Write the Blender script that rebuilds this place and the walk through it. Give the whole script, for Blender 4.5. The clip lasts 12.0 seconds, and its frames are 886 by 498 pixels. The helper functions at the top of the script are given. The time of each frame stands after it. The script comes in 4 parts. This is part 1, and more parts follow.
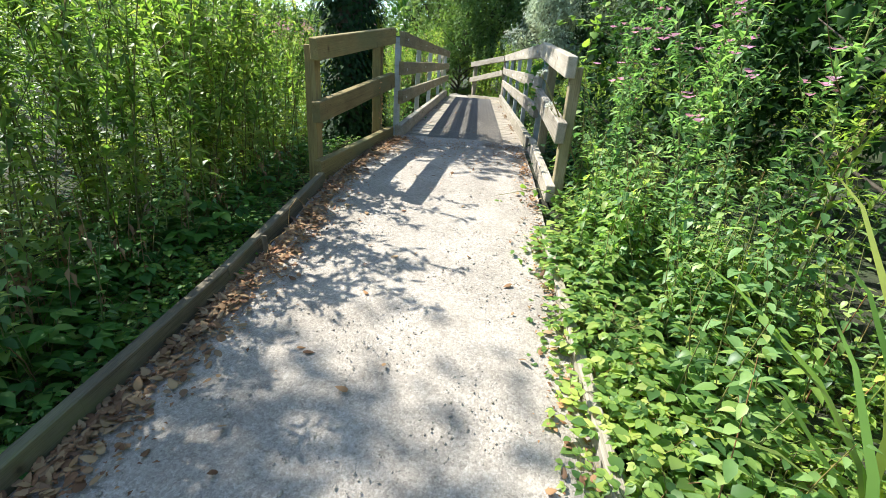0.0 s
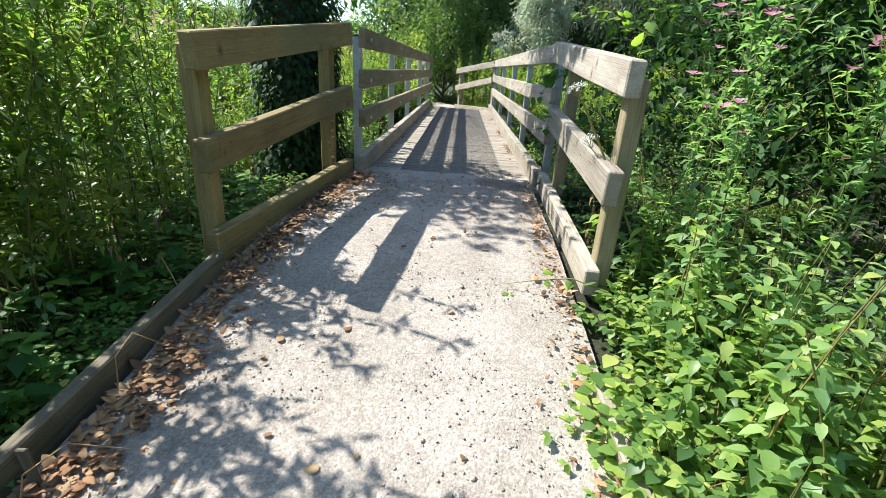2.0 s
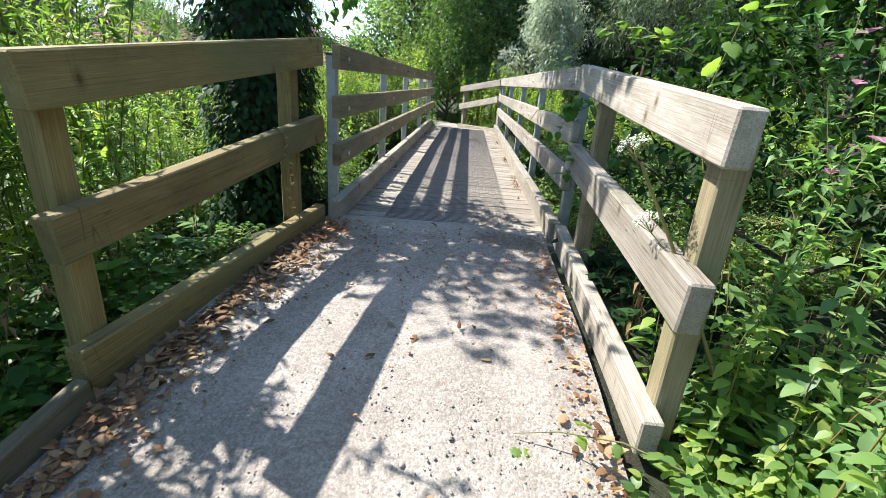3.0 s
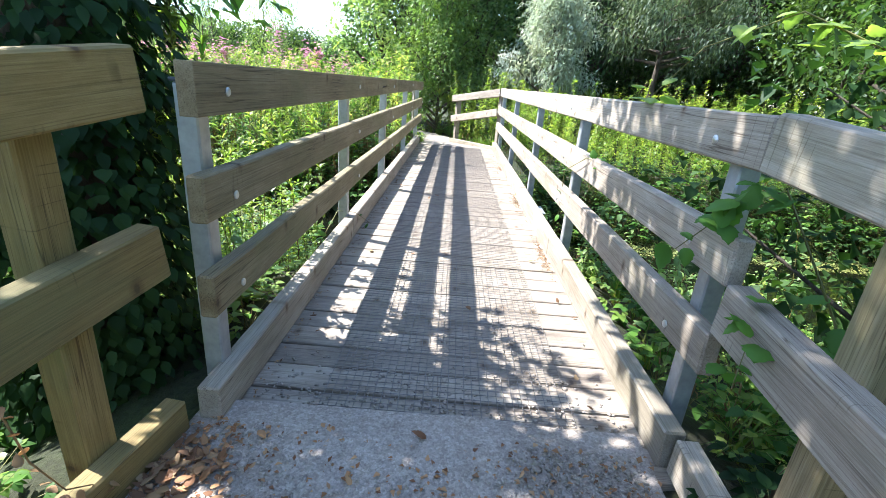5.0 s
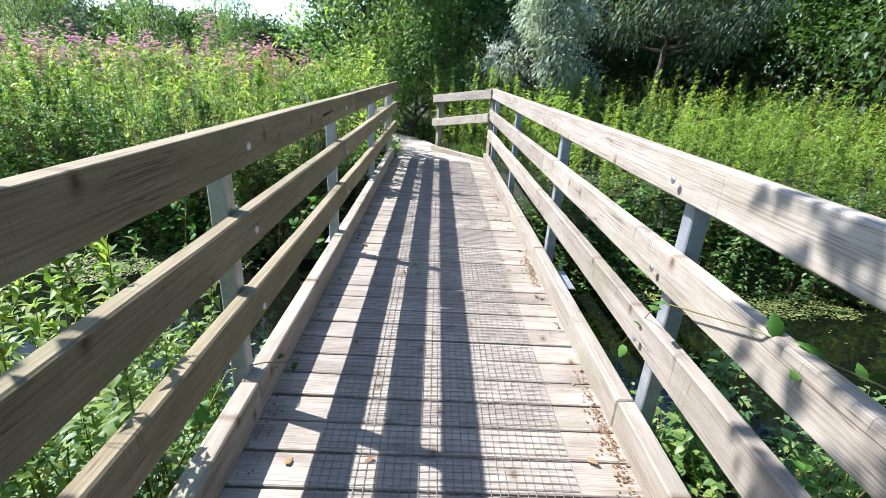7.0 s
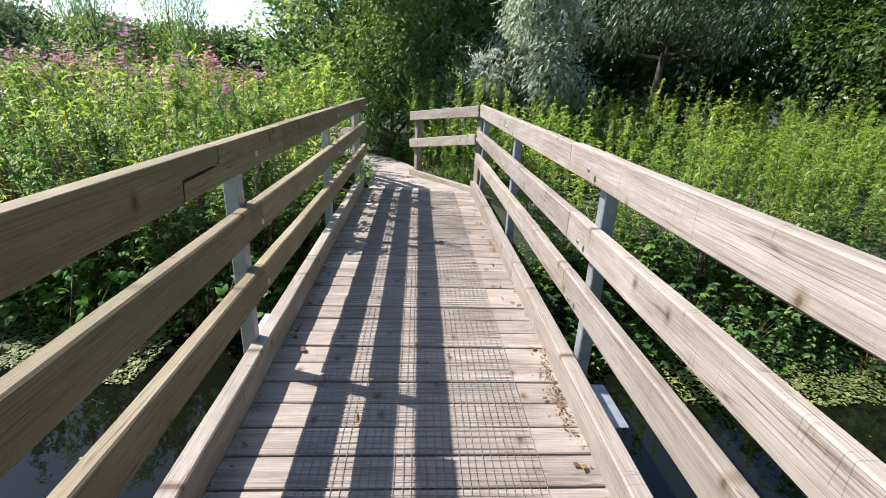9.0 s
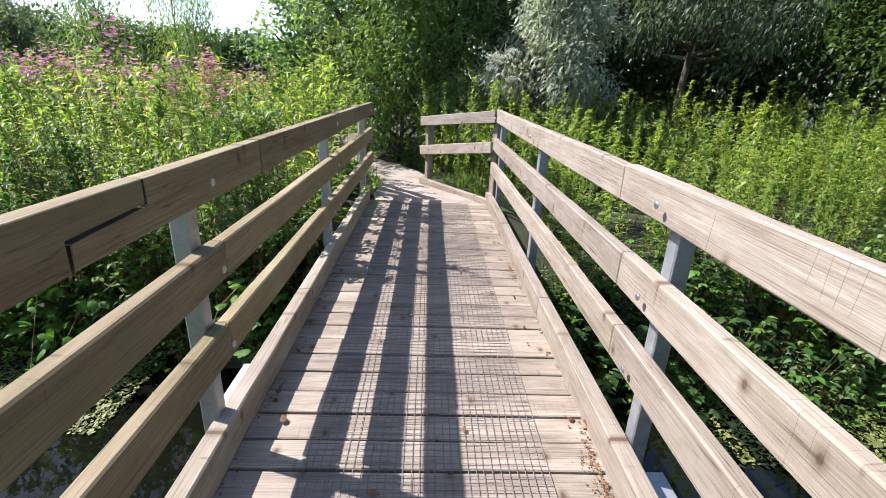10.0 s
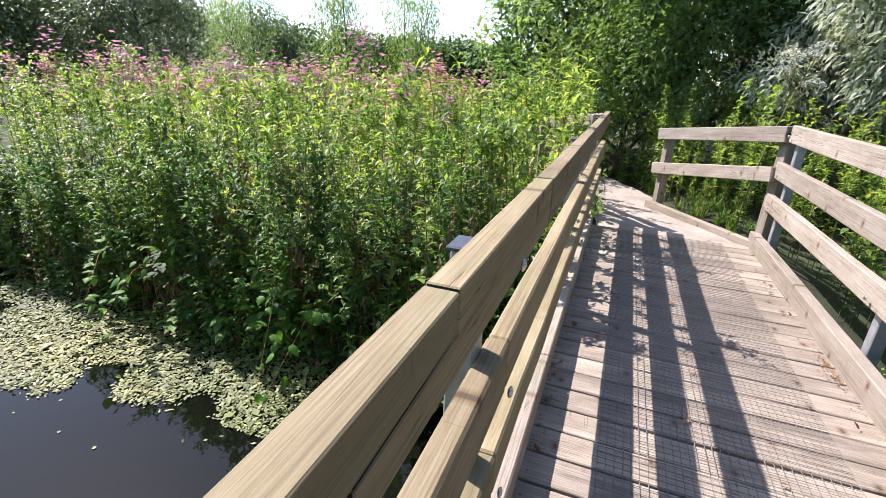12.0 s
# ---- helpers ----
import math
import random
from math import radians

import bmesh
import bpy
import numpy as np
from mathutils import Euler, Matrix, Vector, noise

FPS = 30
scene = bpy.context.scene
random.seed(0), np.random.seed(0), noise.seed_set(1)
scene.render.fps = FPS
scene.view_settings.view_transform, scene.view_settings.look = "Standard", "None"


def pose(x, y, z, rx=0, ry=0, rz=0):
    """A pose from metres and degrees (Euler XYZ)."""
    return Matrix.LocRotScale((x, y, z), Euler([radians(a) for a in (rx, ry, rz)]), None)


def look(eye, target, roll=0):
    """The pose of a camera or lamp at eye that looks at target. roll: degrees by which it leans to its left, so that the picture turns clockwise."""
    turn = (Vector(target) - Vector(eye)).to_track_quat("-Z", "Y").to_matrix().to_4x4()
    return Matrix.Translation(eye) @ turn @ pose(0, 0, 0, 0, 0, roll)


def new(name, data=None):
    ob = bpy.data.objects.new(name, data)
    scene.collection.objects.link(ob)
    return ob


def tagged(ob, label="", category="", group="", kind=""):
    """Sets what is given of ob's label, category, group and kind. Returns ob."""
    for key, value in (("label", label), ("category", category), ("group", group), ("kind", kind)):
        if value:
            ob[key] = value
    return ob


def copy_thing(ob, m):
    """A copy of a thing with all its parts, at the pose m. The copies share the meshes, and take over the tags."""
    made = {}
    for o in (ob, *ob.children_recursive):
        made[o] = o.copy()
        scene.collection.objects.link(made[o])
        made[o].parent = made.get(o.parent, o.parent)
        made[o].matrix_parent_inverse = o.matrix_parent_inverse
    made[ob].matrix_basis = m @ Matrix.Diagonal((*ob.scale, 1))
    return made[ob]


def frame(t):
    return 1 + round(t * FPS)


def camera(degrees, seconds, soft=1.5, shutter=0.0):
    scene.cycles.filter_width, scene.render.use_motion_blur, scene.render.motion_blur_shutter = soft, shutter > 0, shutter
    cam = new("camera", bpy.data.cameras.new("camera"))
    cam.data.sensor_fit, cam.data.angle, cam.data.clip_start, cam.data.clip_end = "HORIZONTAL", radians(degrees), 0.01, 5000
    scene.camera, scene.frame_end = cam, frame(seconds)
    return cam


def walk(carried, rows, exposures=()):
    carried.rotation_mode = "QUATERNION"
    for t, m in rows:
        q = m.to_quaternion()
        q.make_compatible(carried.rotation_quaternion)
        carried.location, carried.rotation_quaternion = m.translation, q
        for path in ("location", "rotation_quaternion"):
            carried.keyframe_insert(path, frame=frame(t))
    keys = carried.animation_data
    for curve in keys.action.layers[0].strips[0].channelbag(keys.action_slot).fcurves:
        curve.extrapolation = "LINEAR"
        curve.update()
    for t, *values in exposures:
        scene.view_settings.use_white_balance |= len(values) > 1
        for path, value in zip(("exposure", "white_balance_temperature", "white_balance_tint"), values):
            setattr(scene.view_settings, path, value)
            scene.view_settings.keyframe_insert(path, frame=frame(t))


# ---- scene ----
cam = camera(88.7, 12.0, 0.8)
PATH = [
    (0, (0.502, 2.144, 0.833), (0.417, 3.991, 0.07), 4.3),
    (0.5, (0.453, 2.445, 0.851), (0.402, 4.296, 0.094), 4.0),
    (1, (0.461, 2.801, 0.841), (0.427, 4.658, 0.098), 4.0),
    (1.5, (0.445, 3.18, 0.82), (0.413, 5.037, 0.078), 4.3),
    (2, (0.461, 3.576, 0.849), (0.426, 5.434, 0.11), 3.9),
    (2.5, (0.51, 3.965, 0.895), (0.457, 5.832, 0.18), 4.1),
    (3, (0.491, 4.379, 0.926), (0.435, 6.256, 0.238), 4.5),
    (3.2, (0.496, 4.531, 0.952), (0.427, 6.408, 0.266), 4.3),
    (4.8, (0.385, 5.883, 1.066), (0.356, 7.761, 0.38), 4.9),
    (5, (0.366, 6.067, 1.083), (0.357, 7.946, 0.4), 4.6),
    (5.5, (0.316, 6.487, 1.118), (0.346, 8.364, 0.43), 4.7),
    (6, (0.299, 6.898, 1.182), (0.358, 8.77, 0.481), 3.8),
    (6.5, (0.346, 7.301, 1.251), (0.4, 9.169, 0.537), 3.1),
    (7, (0.328, 7.686, 1.284), (0.387, 9.547, 0.553), 3.5),
    (7.2, (0.334, 7.835, 1.329), (0.393, 9.695, 0.595), 3.3),
    (8.8, (0.368, 8.804, 1.332), (0.495, 10.676, 0.64), 2.9),
    (9, (0.386, 8.928, 1.323), (0.509, 10.801, 0.632), 2.7),
    (9.5, (0.409, 9.199, 1.334), (0.511, 11.076, 0.651), 2.6),
    (10, (0.392, 9.432, 1.332), (0.467, 11.31, 0.646), 2.5),
    (10.5, (0.341, 9.603, 1.321), (0.436, 11.477, 0.629), 2.2),
    (11, (0.224, 9.794, 1.334), (0.181, 11.667, 0.634), 1.3),
    (11.5, (0.069, 9.942, 1.342), (-0.24, 11.791, 0.643), 1.2),
    (12, (-0.13, 10.032, 1.339), (-0.793, 11.783, 0.637), 2.1),
]
walk(cam, [(t, look(eye, target, roll)) for t, eye, target, roll in PATH],
     [(0, 1.5, 6500, 3), (1.5, 1.4, 6450, 4), (2.5, 1.4, 6350, 7), (3.2, 1.5, 6300, 8), (5, 2.15, 6150, 11), (5.5, 2.15, 6100, 11), (6.5, 1.8, 5950, 11), (7.2, 1.45, 5900, 12), (9, 1.16, 6300, 16), (12, 1.33, 6500, 21)])

# ---- light ----
SUN = Vector((-0.78, 0.26, 1.0)).normalized()
world = bpy.data.worlds.new("sky")
scene.world = world
world.use_nodes = True
wn = world.node_tree.nodes
sky = wn.new("ShaderNodeTexSky")
sky.sky_type = "NISHITA"
sky.sun_disc = False
sky.sun_elevation = math.asin(SUN.z)
sky.sun_rotation = math.atan2(SUN.x, SUN.y)
sky.dust_density = 0.6
sky.ozone_density = 2.0
wn["Background"].inputs["Strength"].default_value = 0.13
world.node_tree.links.new(sky.outputs[0], wn["Background"].inputs[0])
sun_data = bpy.data.lights.new("sun", "SUN")
sun_data.energy, sun_data.angle, sun_data.color = 4.5, radians(0.53), (1.0, 0.965, 0.92)
sun_lamp = new("sun", sun_data)
sun_lamp.matrix_world = look((0, 0, 0), -SUN)

# ---- materials ----
def material(name, rough=0.7, metal=0.0):
    m = bpy.data.materials.new(name)
    m.use_nodes = True
    b = m.node_tree.nodes["Principled BSDF"]
    b.inputs["Roughness"].default_value = rough
    b.inputs["Metallic"].default_value = metal
    return m, m.node_tree.nodes, m.node_tree.links, b


def ramp_node(n, stops):
    r = n.new("ShaderNodeValToRGB")
    e = r.color_ramp.elements
    while len(e) < len(stops):
        e.new(0.5)
    for el, (p, c) in zip(e, stops):
        el.position, el.color = p, (*c, 1)
    return r


def noise_node(n, l, coords, scale, detail=6, rough=0.6, stretch=None):
    t = n.new("ShaderNodeTexNoise")
    t.inputs["Scale"].default_value, t.inputs["Detail"].default_value, t.inputs["Roughness"].default_value = scale, detail, rough
    if stretch:
        mp = n.new("ShaderNodeMapping")
        mp.inputs["Scale"].default_value = stretch
        l.new(coords, mp.inputs[0])
        coords = mp.outputs[0]
    l.new(coords, t.inputs["Vector"])
    return t


def mix_node(n, l, a, b, fac, mode="MIX"):
    x = n.new("ShaderNodeMix")
    x.data_type, x.blend_type = "RGBA", mode
    for sock, v in ((x.inputs[0], fac), (x.inputs[6], a), (x.inputs[7], b)):
        if isinstance(v, bpy.types.NodeSocket):
            l.new(v, sock)
        elif isinstance(v, tuple):
            sock.default_value = (*v, 1)
        else:
            sock.default_value = v
    return x.outputs[2]


def bump_node(n, l, b, height, strength, distance):
    k = n.new("ShaderNodeBump")
    k.inputs["Strength"].default_value, k.inputs["Distance"].default_value = strength, distance
    l.new(height, k.inputs["Height"])
    l.new(k.outputs[0], b.inputs["Normal"])


def timber(name, dark, mid, light, algae=0.25, grain=1.0, knots=2, rough=0.82):
    """Weathered softwood with its grain along the piece's own x."""
    m, n, l, b = material(name, rough)
    tc = n.new("ShaderNodeTexCoord")
    info = n.new("ShaderNodeObjectInfo")
    off = n.new("ShaderNodeVectorMath")
    off.operation = "MULTIPLY_ADD"
    l.new(info.outputs["Random"], off.inputs[0])
    off.inputs[1].default_value = (37, 11, 23)
    l.new(tc.outputs["Object"], off.inputs[2])
    v = off.outputs[0]
    fine = noise_node(n, l, v, 34, 7, 0.66, (0.22, 9, 9))
    mott = noise_node(n, l, v, 6, 7, 0.7, (0.4, 1.6, 1.6))
    wave = noise_node(n, l, v, 3.2, 4, 0.6, (0.3, 6, 6))
    blot = noise_node(n, l, v, 2.3, 5, 0.6, (0.7, 1.6, 1.6))
    r = ramp_node(n, [(0.35, dark), (0.5, mid), (0.65, light)])
    s = n.new("ShaderNodeMath")
    s.operation = "MULTIPLY_ADD"
    s.inputs[1].default_value = 0.4
    l.new(fine.outputs[0], s.inputs[0])
    s0 = n.new("ShaderNodeMath")
    s0.operation = "MULTIPLY"
    s0.inputs[1].default_value = 0.46
    l.new(mott.outputs[0], s0.inputs[0])
    l.new(s0.outputs[0], s.inputs[2])
    s2 = n.new("ShaderNodeMath")
    s2.operation = "MULTIPLY_ADD"
    s2.inputs[1].default_value = 0.14
    l.new(wave.outputs[0], s2.inputs[0])
    l.new(s.outputs[0], s2.inputs[2])
    l.new(s2.outputs[0], r.inputs[0])
    # knots
    vo = n.new("ShaderNodeTexVoronoi")
    vo.voronoi_dimensions = "2D"
    vo.inputs["Scale"].default_value = 3.6
    sx = n.new("ShaderNodeSeparateXYZ")
    l.new(v, sx.inputs[0])
    cx = n.new("ShaderNodeCombineXYZ")
    l.new(sx.outputs[0], cx.inputs[0])
    cross = n.new("ShaderNodeMath")
    cross.operation = "MULTIPLY"
    cross.inputs[1].default_value = 0.65
    l.new(sx.outputs[knots], cross.inputs[0])
    l.new(cross.outputs[0], cx.inputs[1])
    l.new(cx.outputs[0], vo.inputs["Vector"])
    kr = ramp_node(n, [(0.022, (0.22, 0.13, 0.08)), (0.036, (0.6, 0.5, 0.42)), (0.095, (1, 1, 1))])
    l.new(vo.outputs["Distance"], kr.inputs[0])
    c = mix_node(n, l, r.outputs[0], kr.outputs[0], 0.85, "MULTIPLY")
    crack = noise_node(n, l, v, 5.5, 2, 0.5, (0.16, 7, 7))
    ck = ramp_node(n, [(0.487, (1, 1, 1)), (0.5, (0.3, 0.25, 0.2)), (0.513, (1, 1, 1))])
    l.new(crack.outputs[0], ck.inputs[0])
    where = noise_node(n, l, v, 1.6, 3, 0.5)
    wr = ramp_node(n, [(0.48, (0, 0, 0)), (0.58, (0.9, 0.9, 0.9))])
    l.new(where.outputs[0], wr.inputs[0])
    c = mix_node(n, l, c, mix_node(n, l, c, ck.outputs[0], 1.0, "MULTIPLY"), wr.outputs[0])
    # fine dark grain lines and short checks across the face
    line = noise_node(n, l, v, 15, 4, 0.6, (0.1, 15, 15))
    lr = ramp_node(n, [(0.36, (0.45, 0.41, 0.37)), (0.46, (1, 1, 1)), (0.7, (1.1, 1.1, 1.1))])
    l.new(line.outputs[0], lr.inputs[0])
    c = mix_node(n, l, c, lr.outputs[0], 0.55, "MULTIPLY")
    check = noise_node(n, l, v, 4.5, 0, 0.5, (5.0, 0.22, 0.22))
    hr = ramp_node(n, [(0.486, (1, 1, 1)), (0.5, (0.2, 0.16, 0.12)), (0.514, (1, 1, 1))])
    l.new(check.outputs[0], hr.inputs[0])
    here = noise_node(n, l, v, 5.0, 2, 0.5)
    her = ramp_node(n, [(0.56, (0, 0, 0)), (0.62, (0.6, 0.6, 0.6))])
    l.new(here.outputs[0], her.inputs[0])
    c = mix_node(n, l, c, mix_node(n, l, c, hr.outputs[0], 1.0, "MULTIPLY"), her.outputs[0])
    ar = ramp_node(n, [(0.5, (0, 0, 0)), (0.68, (algae, algae, algae))])
    l.new(blot.outputs[0], ar.inputs[0])
    c = mix_node(n, l, c, (0.15, 0.16, 0.07), ar.outputs[0])
    tint = ramp_node(n, [(0.0, (0.82, 0.8, 0.78)), (1.0, (1.1, 1.08, 1.04))])
    l.new(info.outputs["Random"], tint.inputs[0])
    c = mix_node(n, l, c, tint.outputs[0], 1.0, "MULTIPLY")
    l.new(c, b.inputs["Base Color"])
    rough_h = n.new("ShaderNodeMath")
    rough_h.operation = "ADD"
    l.new(fine.outputs[0], rough_h.inputs[0])
    l.new(line.outputs[0], rough_h.inputs[1])
    bump_node(n, l, b, rough_h.outputs[0], 0.3 * grain, 0.003)
    return m


RAIL = timber("weathered_rail_timber", (0.175, 0.14, 0.106), (0.295, 0.256, 0.207), (0.42, 0.385, 0.338), 0.25)
# algae tint on the left rails, with their shade put into darker, yellower tones
OLIVE = timber("algae_and_shade_toned_timber", (0.138, 0.102, 0.052), (0.232, 0.188, 0.106), (0.33, 0.284, 0.188), 0.45)
WING = timber("green_brown_timber", (0.115, 0.078, 0.028), (0.215, 0.16, 0.06), (0.3, 0.236, 0.1), 0.6)
DECK = timber("grey_deck_timber", (0.115, 0.09, 0.07), (0.28, 0.24, 0.195), (0.43, 0.385, 0.325), 0.1, 1.3, 1, 0.62)
EDGE = timber("mossy_edging_timber", (0.045, 0.036, 0.023), (0.11, 0.09, 0.058), (0.2, 0.168, 0.12), 0.65)


def steel(name, col, rough, metal):
    m, n, l, b = material(name, rough, metal)
    tc = n.new("ShaderNodeTexCoord")
    t = noise_node(n, l, tc.outputs["Object"], 22, 5, 0.6)
    r = ramp_node(n, [(0.3, tuple(c * 0.7 for c in col)), (0.7, col)])
    l.new(t.outputs[0], r.inputs[0])
    l.new(r.outputs[0], b.inputs["Base Color"])
    return m


GALV = steel("galvanised_steel", (0.42, 0.44, 0.46), 0.5, 0.6)
BOLT = steel("zinc_bolt", (0.6, 0.6, 0.6), 0.35, 0.9)
WIRE = steel("weathered_wire", (0.23, 0.21, 0.19), 0.6, 0.2)
CAP = steel("dark_post_cap", (0.07, 0.08, 0.1), 0.45, 0.2)
WHITE = steel("white_plate", (0.42, 0.42, 0.41), 0.6, 0.0)


def leafy(name, cols, trans, rough=0.5, clear=0.35, gloss=0.4):
    """Leaf: a random tone for each leaf, light shining through."""
    m, n, l, b = material(name, rough)
    g = n.new("ShaderNodeNewGeometry")
    o = n.new("ShaderNodeObjectInfo")
    tc = n.new("ShaderNodeTexCoord")
    big = noise_node(n, l, tc.outputs["Object"], 0.9, 3, 0.6)
    r = ramp_node(n, [(i / (len(cols) - 1), c) for i, c in enumerate(cols)])
    l.new(g.outputs["Random Per Island"], r.inputs[0])
    tint = ramp_node(n, [(0.28, (0.6, 0.68, 0.66)), (0.5, (0.95, 0.97, 0.95)), (0.72, (1.35, 1.2, 1.0))])
    l.new(big.outputs[0], tint.inputs[0])
    c = mix_node(n, l, r.outputs[0], tint.outputs[0], 1.0, "MULTIPLY")
    own = ramp_node(n, [(0.0, (0.68, 0.74, 0.72)), (0.6, (1.0, 1.0, 1.0)), (1.0, (1.2, 1.1, 0.95))])
    l.new(o.outputs["Random"], own.inputs[0])
    c = mix_node(n, l, c, own.outputs[0], 1.0, "MULTIPLY")
    l.new(c, b.inputs["Base Color"])
    b.inputs["Specular IOR Level"].default_value = gloss
    tr = n.new("ShaderNodeBsdfTranslucent")
    tcol = mix_node(n, l, c, trans, 1.0, "MULTIPLY")
    l.new(tcol, tr.inputs[0])
    mx = n.new("ShaderNodeMixShader")
    mx.inputs[0].default_value = clear
    l.new(b.outputs[0], mx.inputs[1])
    l.new(tr.outputs[0], mx.inputs[2])
    l.new(mx.outputs[0], n["Material Output"].inputs[0])
    return m


L_HERB = leafy("willowherb_leaf", [(0.095, 0.155, 0.042), (0.16, 0.235, 0.058), (0.22, 0.29, 0.076), (0.3, 0.305, 0.1)], (2.1, 2.4, 1.15), 0.45, 0.42)
L_FRESH = leafy("fresh_willowherb_leaf", [(0.11, 0.18, 0.04), (0.17, 0.25, 0.055), (0.235, 0.31, 0.07), (0.3, 0.32, 0.1)], (2.2, 2.4, 1.0), 0.5, 0.42)
L_COOL = leafy("hairy_willowherb_leaf", [(0.09, 0.17, 0.065), (0.155, 0.255, 0.1), (0.215, 0.32, 0.13), (0.29, 0.365, 0.15)], (1.9, 2.2, 1.2), 0.45, 0.42)
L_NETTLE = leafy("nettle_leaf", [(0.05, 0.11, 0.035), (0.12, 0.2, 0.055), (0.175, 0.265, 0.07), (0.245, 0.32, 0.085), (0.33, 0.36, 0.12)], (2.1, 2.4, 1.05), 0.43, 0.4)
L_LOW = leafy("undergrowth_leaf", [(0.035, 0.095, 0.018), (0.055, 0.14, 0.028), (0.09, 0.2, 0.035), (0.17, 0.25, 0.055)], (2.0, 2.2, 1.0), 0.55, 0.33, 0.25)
# ivy, and near-black foliage with deep shade put into its colour
L_IVY_SHADE = leafy("ivy_and_shaded_leaf", [(0.014, 0.038, 0.012), (0.024, 0.06, 0.017), (0.042, 0.09, 0.025)], (1.8, 2.0, 0.9), 0.6, 0.25, 0.2)
L_TREE = leafy("tree_leaf", [(0.036, 0.075, 0.028), (0.06, 0.115, 0.04), (0.1, 0.165, 0.058)], (1.8, 2.0, 0.9), 0.5, 0.3)
L_MID = leafy("mid_tree_leaf", [(0.075, 0.13, 0.06), (0.12, 0.185, 0.085), (0.185, 0.25, 0.12)], (2.2, 2.4, 1.2), 0.5, 0.45)
L_LIGHT = leafy("light_tree_leaf", [(0.11, 0.18, 0.055), (0.17, 0.25, 0.08), (0.24, 0.32, 0.11)], (2.0, 2.2, 1.0), 0.5, 0.35)
L_SILVER = leafy("silver_willow_leaf", [(0.26, 0.3, 0.22), (0.35, 0.39, 0.3), (0.45, 0.48, 0.39)], (1.9, 1.95, 1.6), 0.5, 0.35)
L_SAGE = leafy("sage_willow_leaf", [(0.075, 0.11, 0.06), (0.11, 0.15, 0.085), (0.16, 0.205, 0.12)], (1.8, 1.9, 1.3), 0.5, 0.33)
L_GRASS = leafy("grass_blade", [(0.08, 0.17, 0.03), (0.13, 0.24, 0.045), (0.24, 0.26, 0.08)], (2.0, 2.2, 1.0), 0.5, 0.35)
L_DEAD = leafy("dead_leaf", [(0.13, 0.06, 0.03), (0.24, 0.115, 0.055), (0.34, 0.185, 0.09), (0.42, 0.27, 0.15), (0.17, 0.085, 0.05)], (1.2, 1.0, 0.7), 0.75, 0.15)
L_LILY = leafy("water_weed", [(0.05, 0.07, 0.015), (0.1, 0.125, 0.03), (0.165, 0.19, 0.055), (0.27, 0.29, 0.12)], (1, 1, 1), 0.55, 0.1)
P_PINK = leafy("pink_petal", [(0.6, 0.24, 0.4), (0.7, 0.36, 0.52), (0.55, 0.22, 0.38)], (1.4, 1.2, 1.2), 0.6, 0.3)
P_WHITE = leafy("white_petal", [(0.62, 0.63, 0.5), (0.75, 0.75, 0.66), (0.8, 0.8, 0.72)], (1, 1, 1), 0.7, 0.2)
STEM = leafy("green_stem", [(0.1, 0.14, 0.035), (0.16, 0.17, 0.05), (0.2, 0.1, 0.05)], (1, 1, 1), 0.6, 0.05)
DRY = leafy("dry_stem", [(0.2, 0.12, 0.06), (0.3, 0.2, 0.1), (0.16, 0.08, 0.04)], (1, 1, 1), 0.8, 0.05)


def barky():
    m, n, l, b = material("bark", 0.9)
    tc = n.new("ShaderNodeTexCoord")
    t = noise_node(n, l, tc.outputs["Object"], 9, 7, 0.65, (2, 2, 0.5))
    r = ramp_node(n, [(0.3, (0.035, 0.028, 0.02)), (0.7, (0.13, 0.105, 0.08))])
    l.new(t.outputs[0], r.inputs[0])
    l.new(r.outputs[0], b.inputs["Base Color"])
    bump_node(n, l, b, t.outputs[0], 0.8, 0.02)
    return m


BARK = barky()


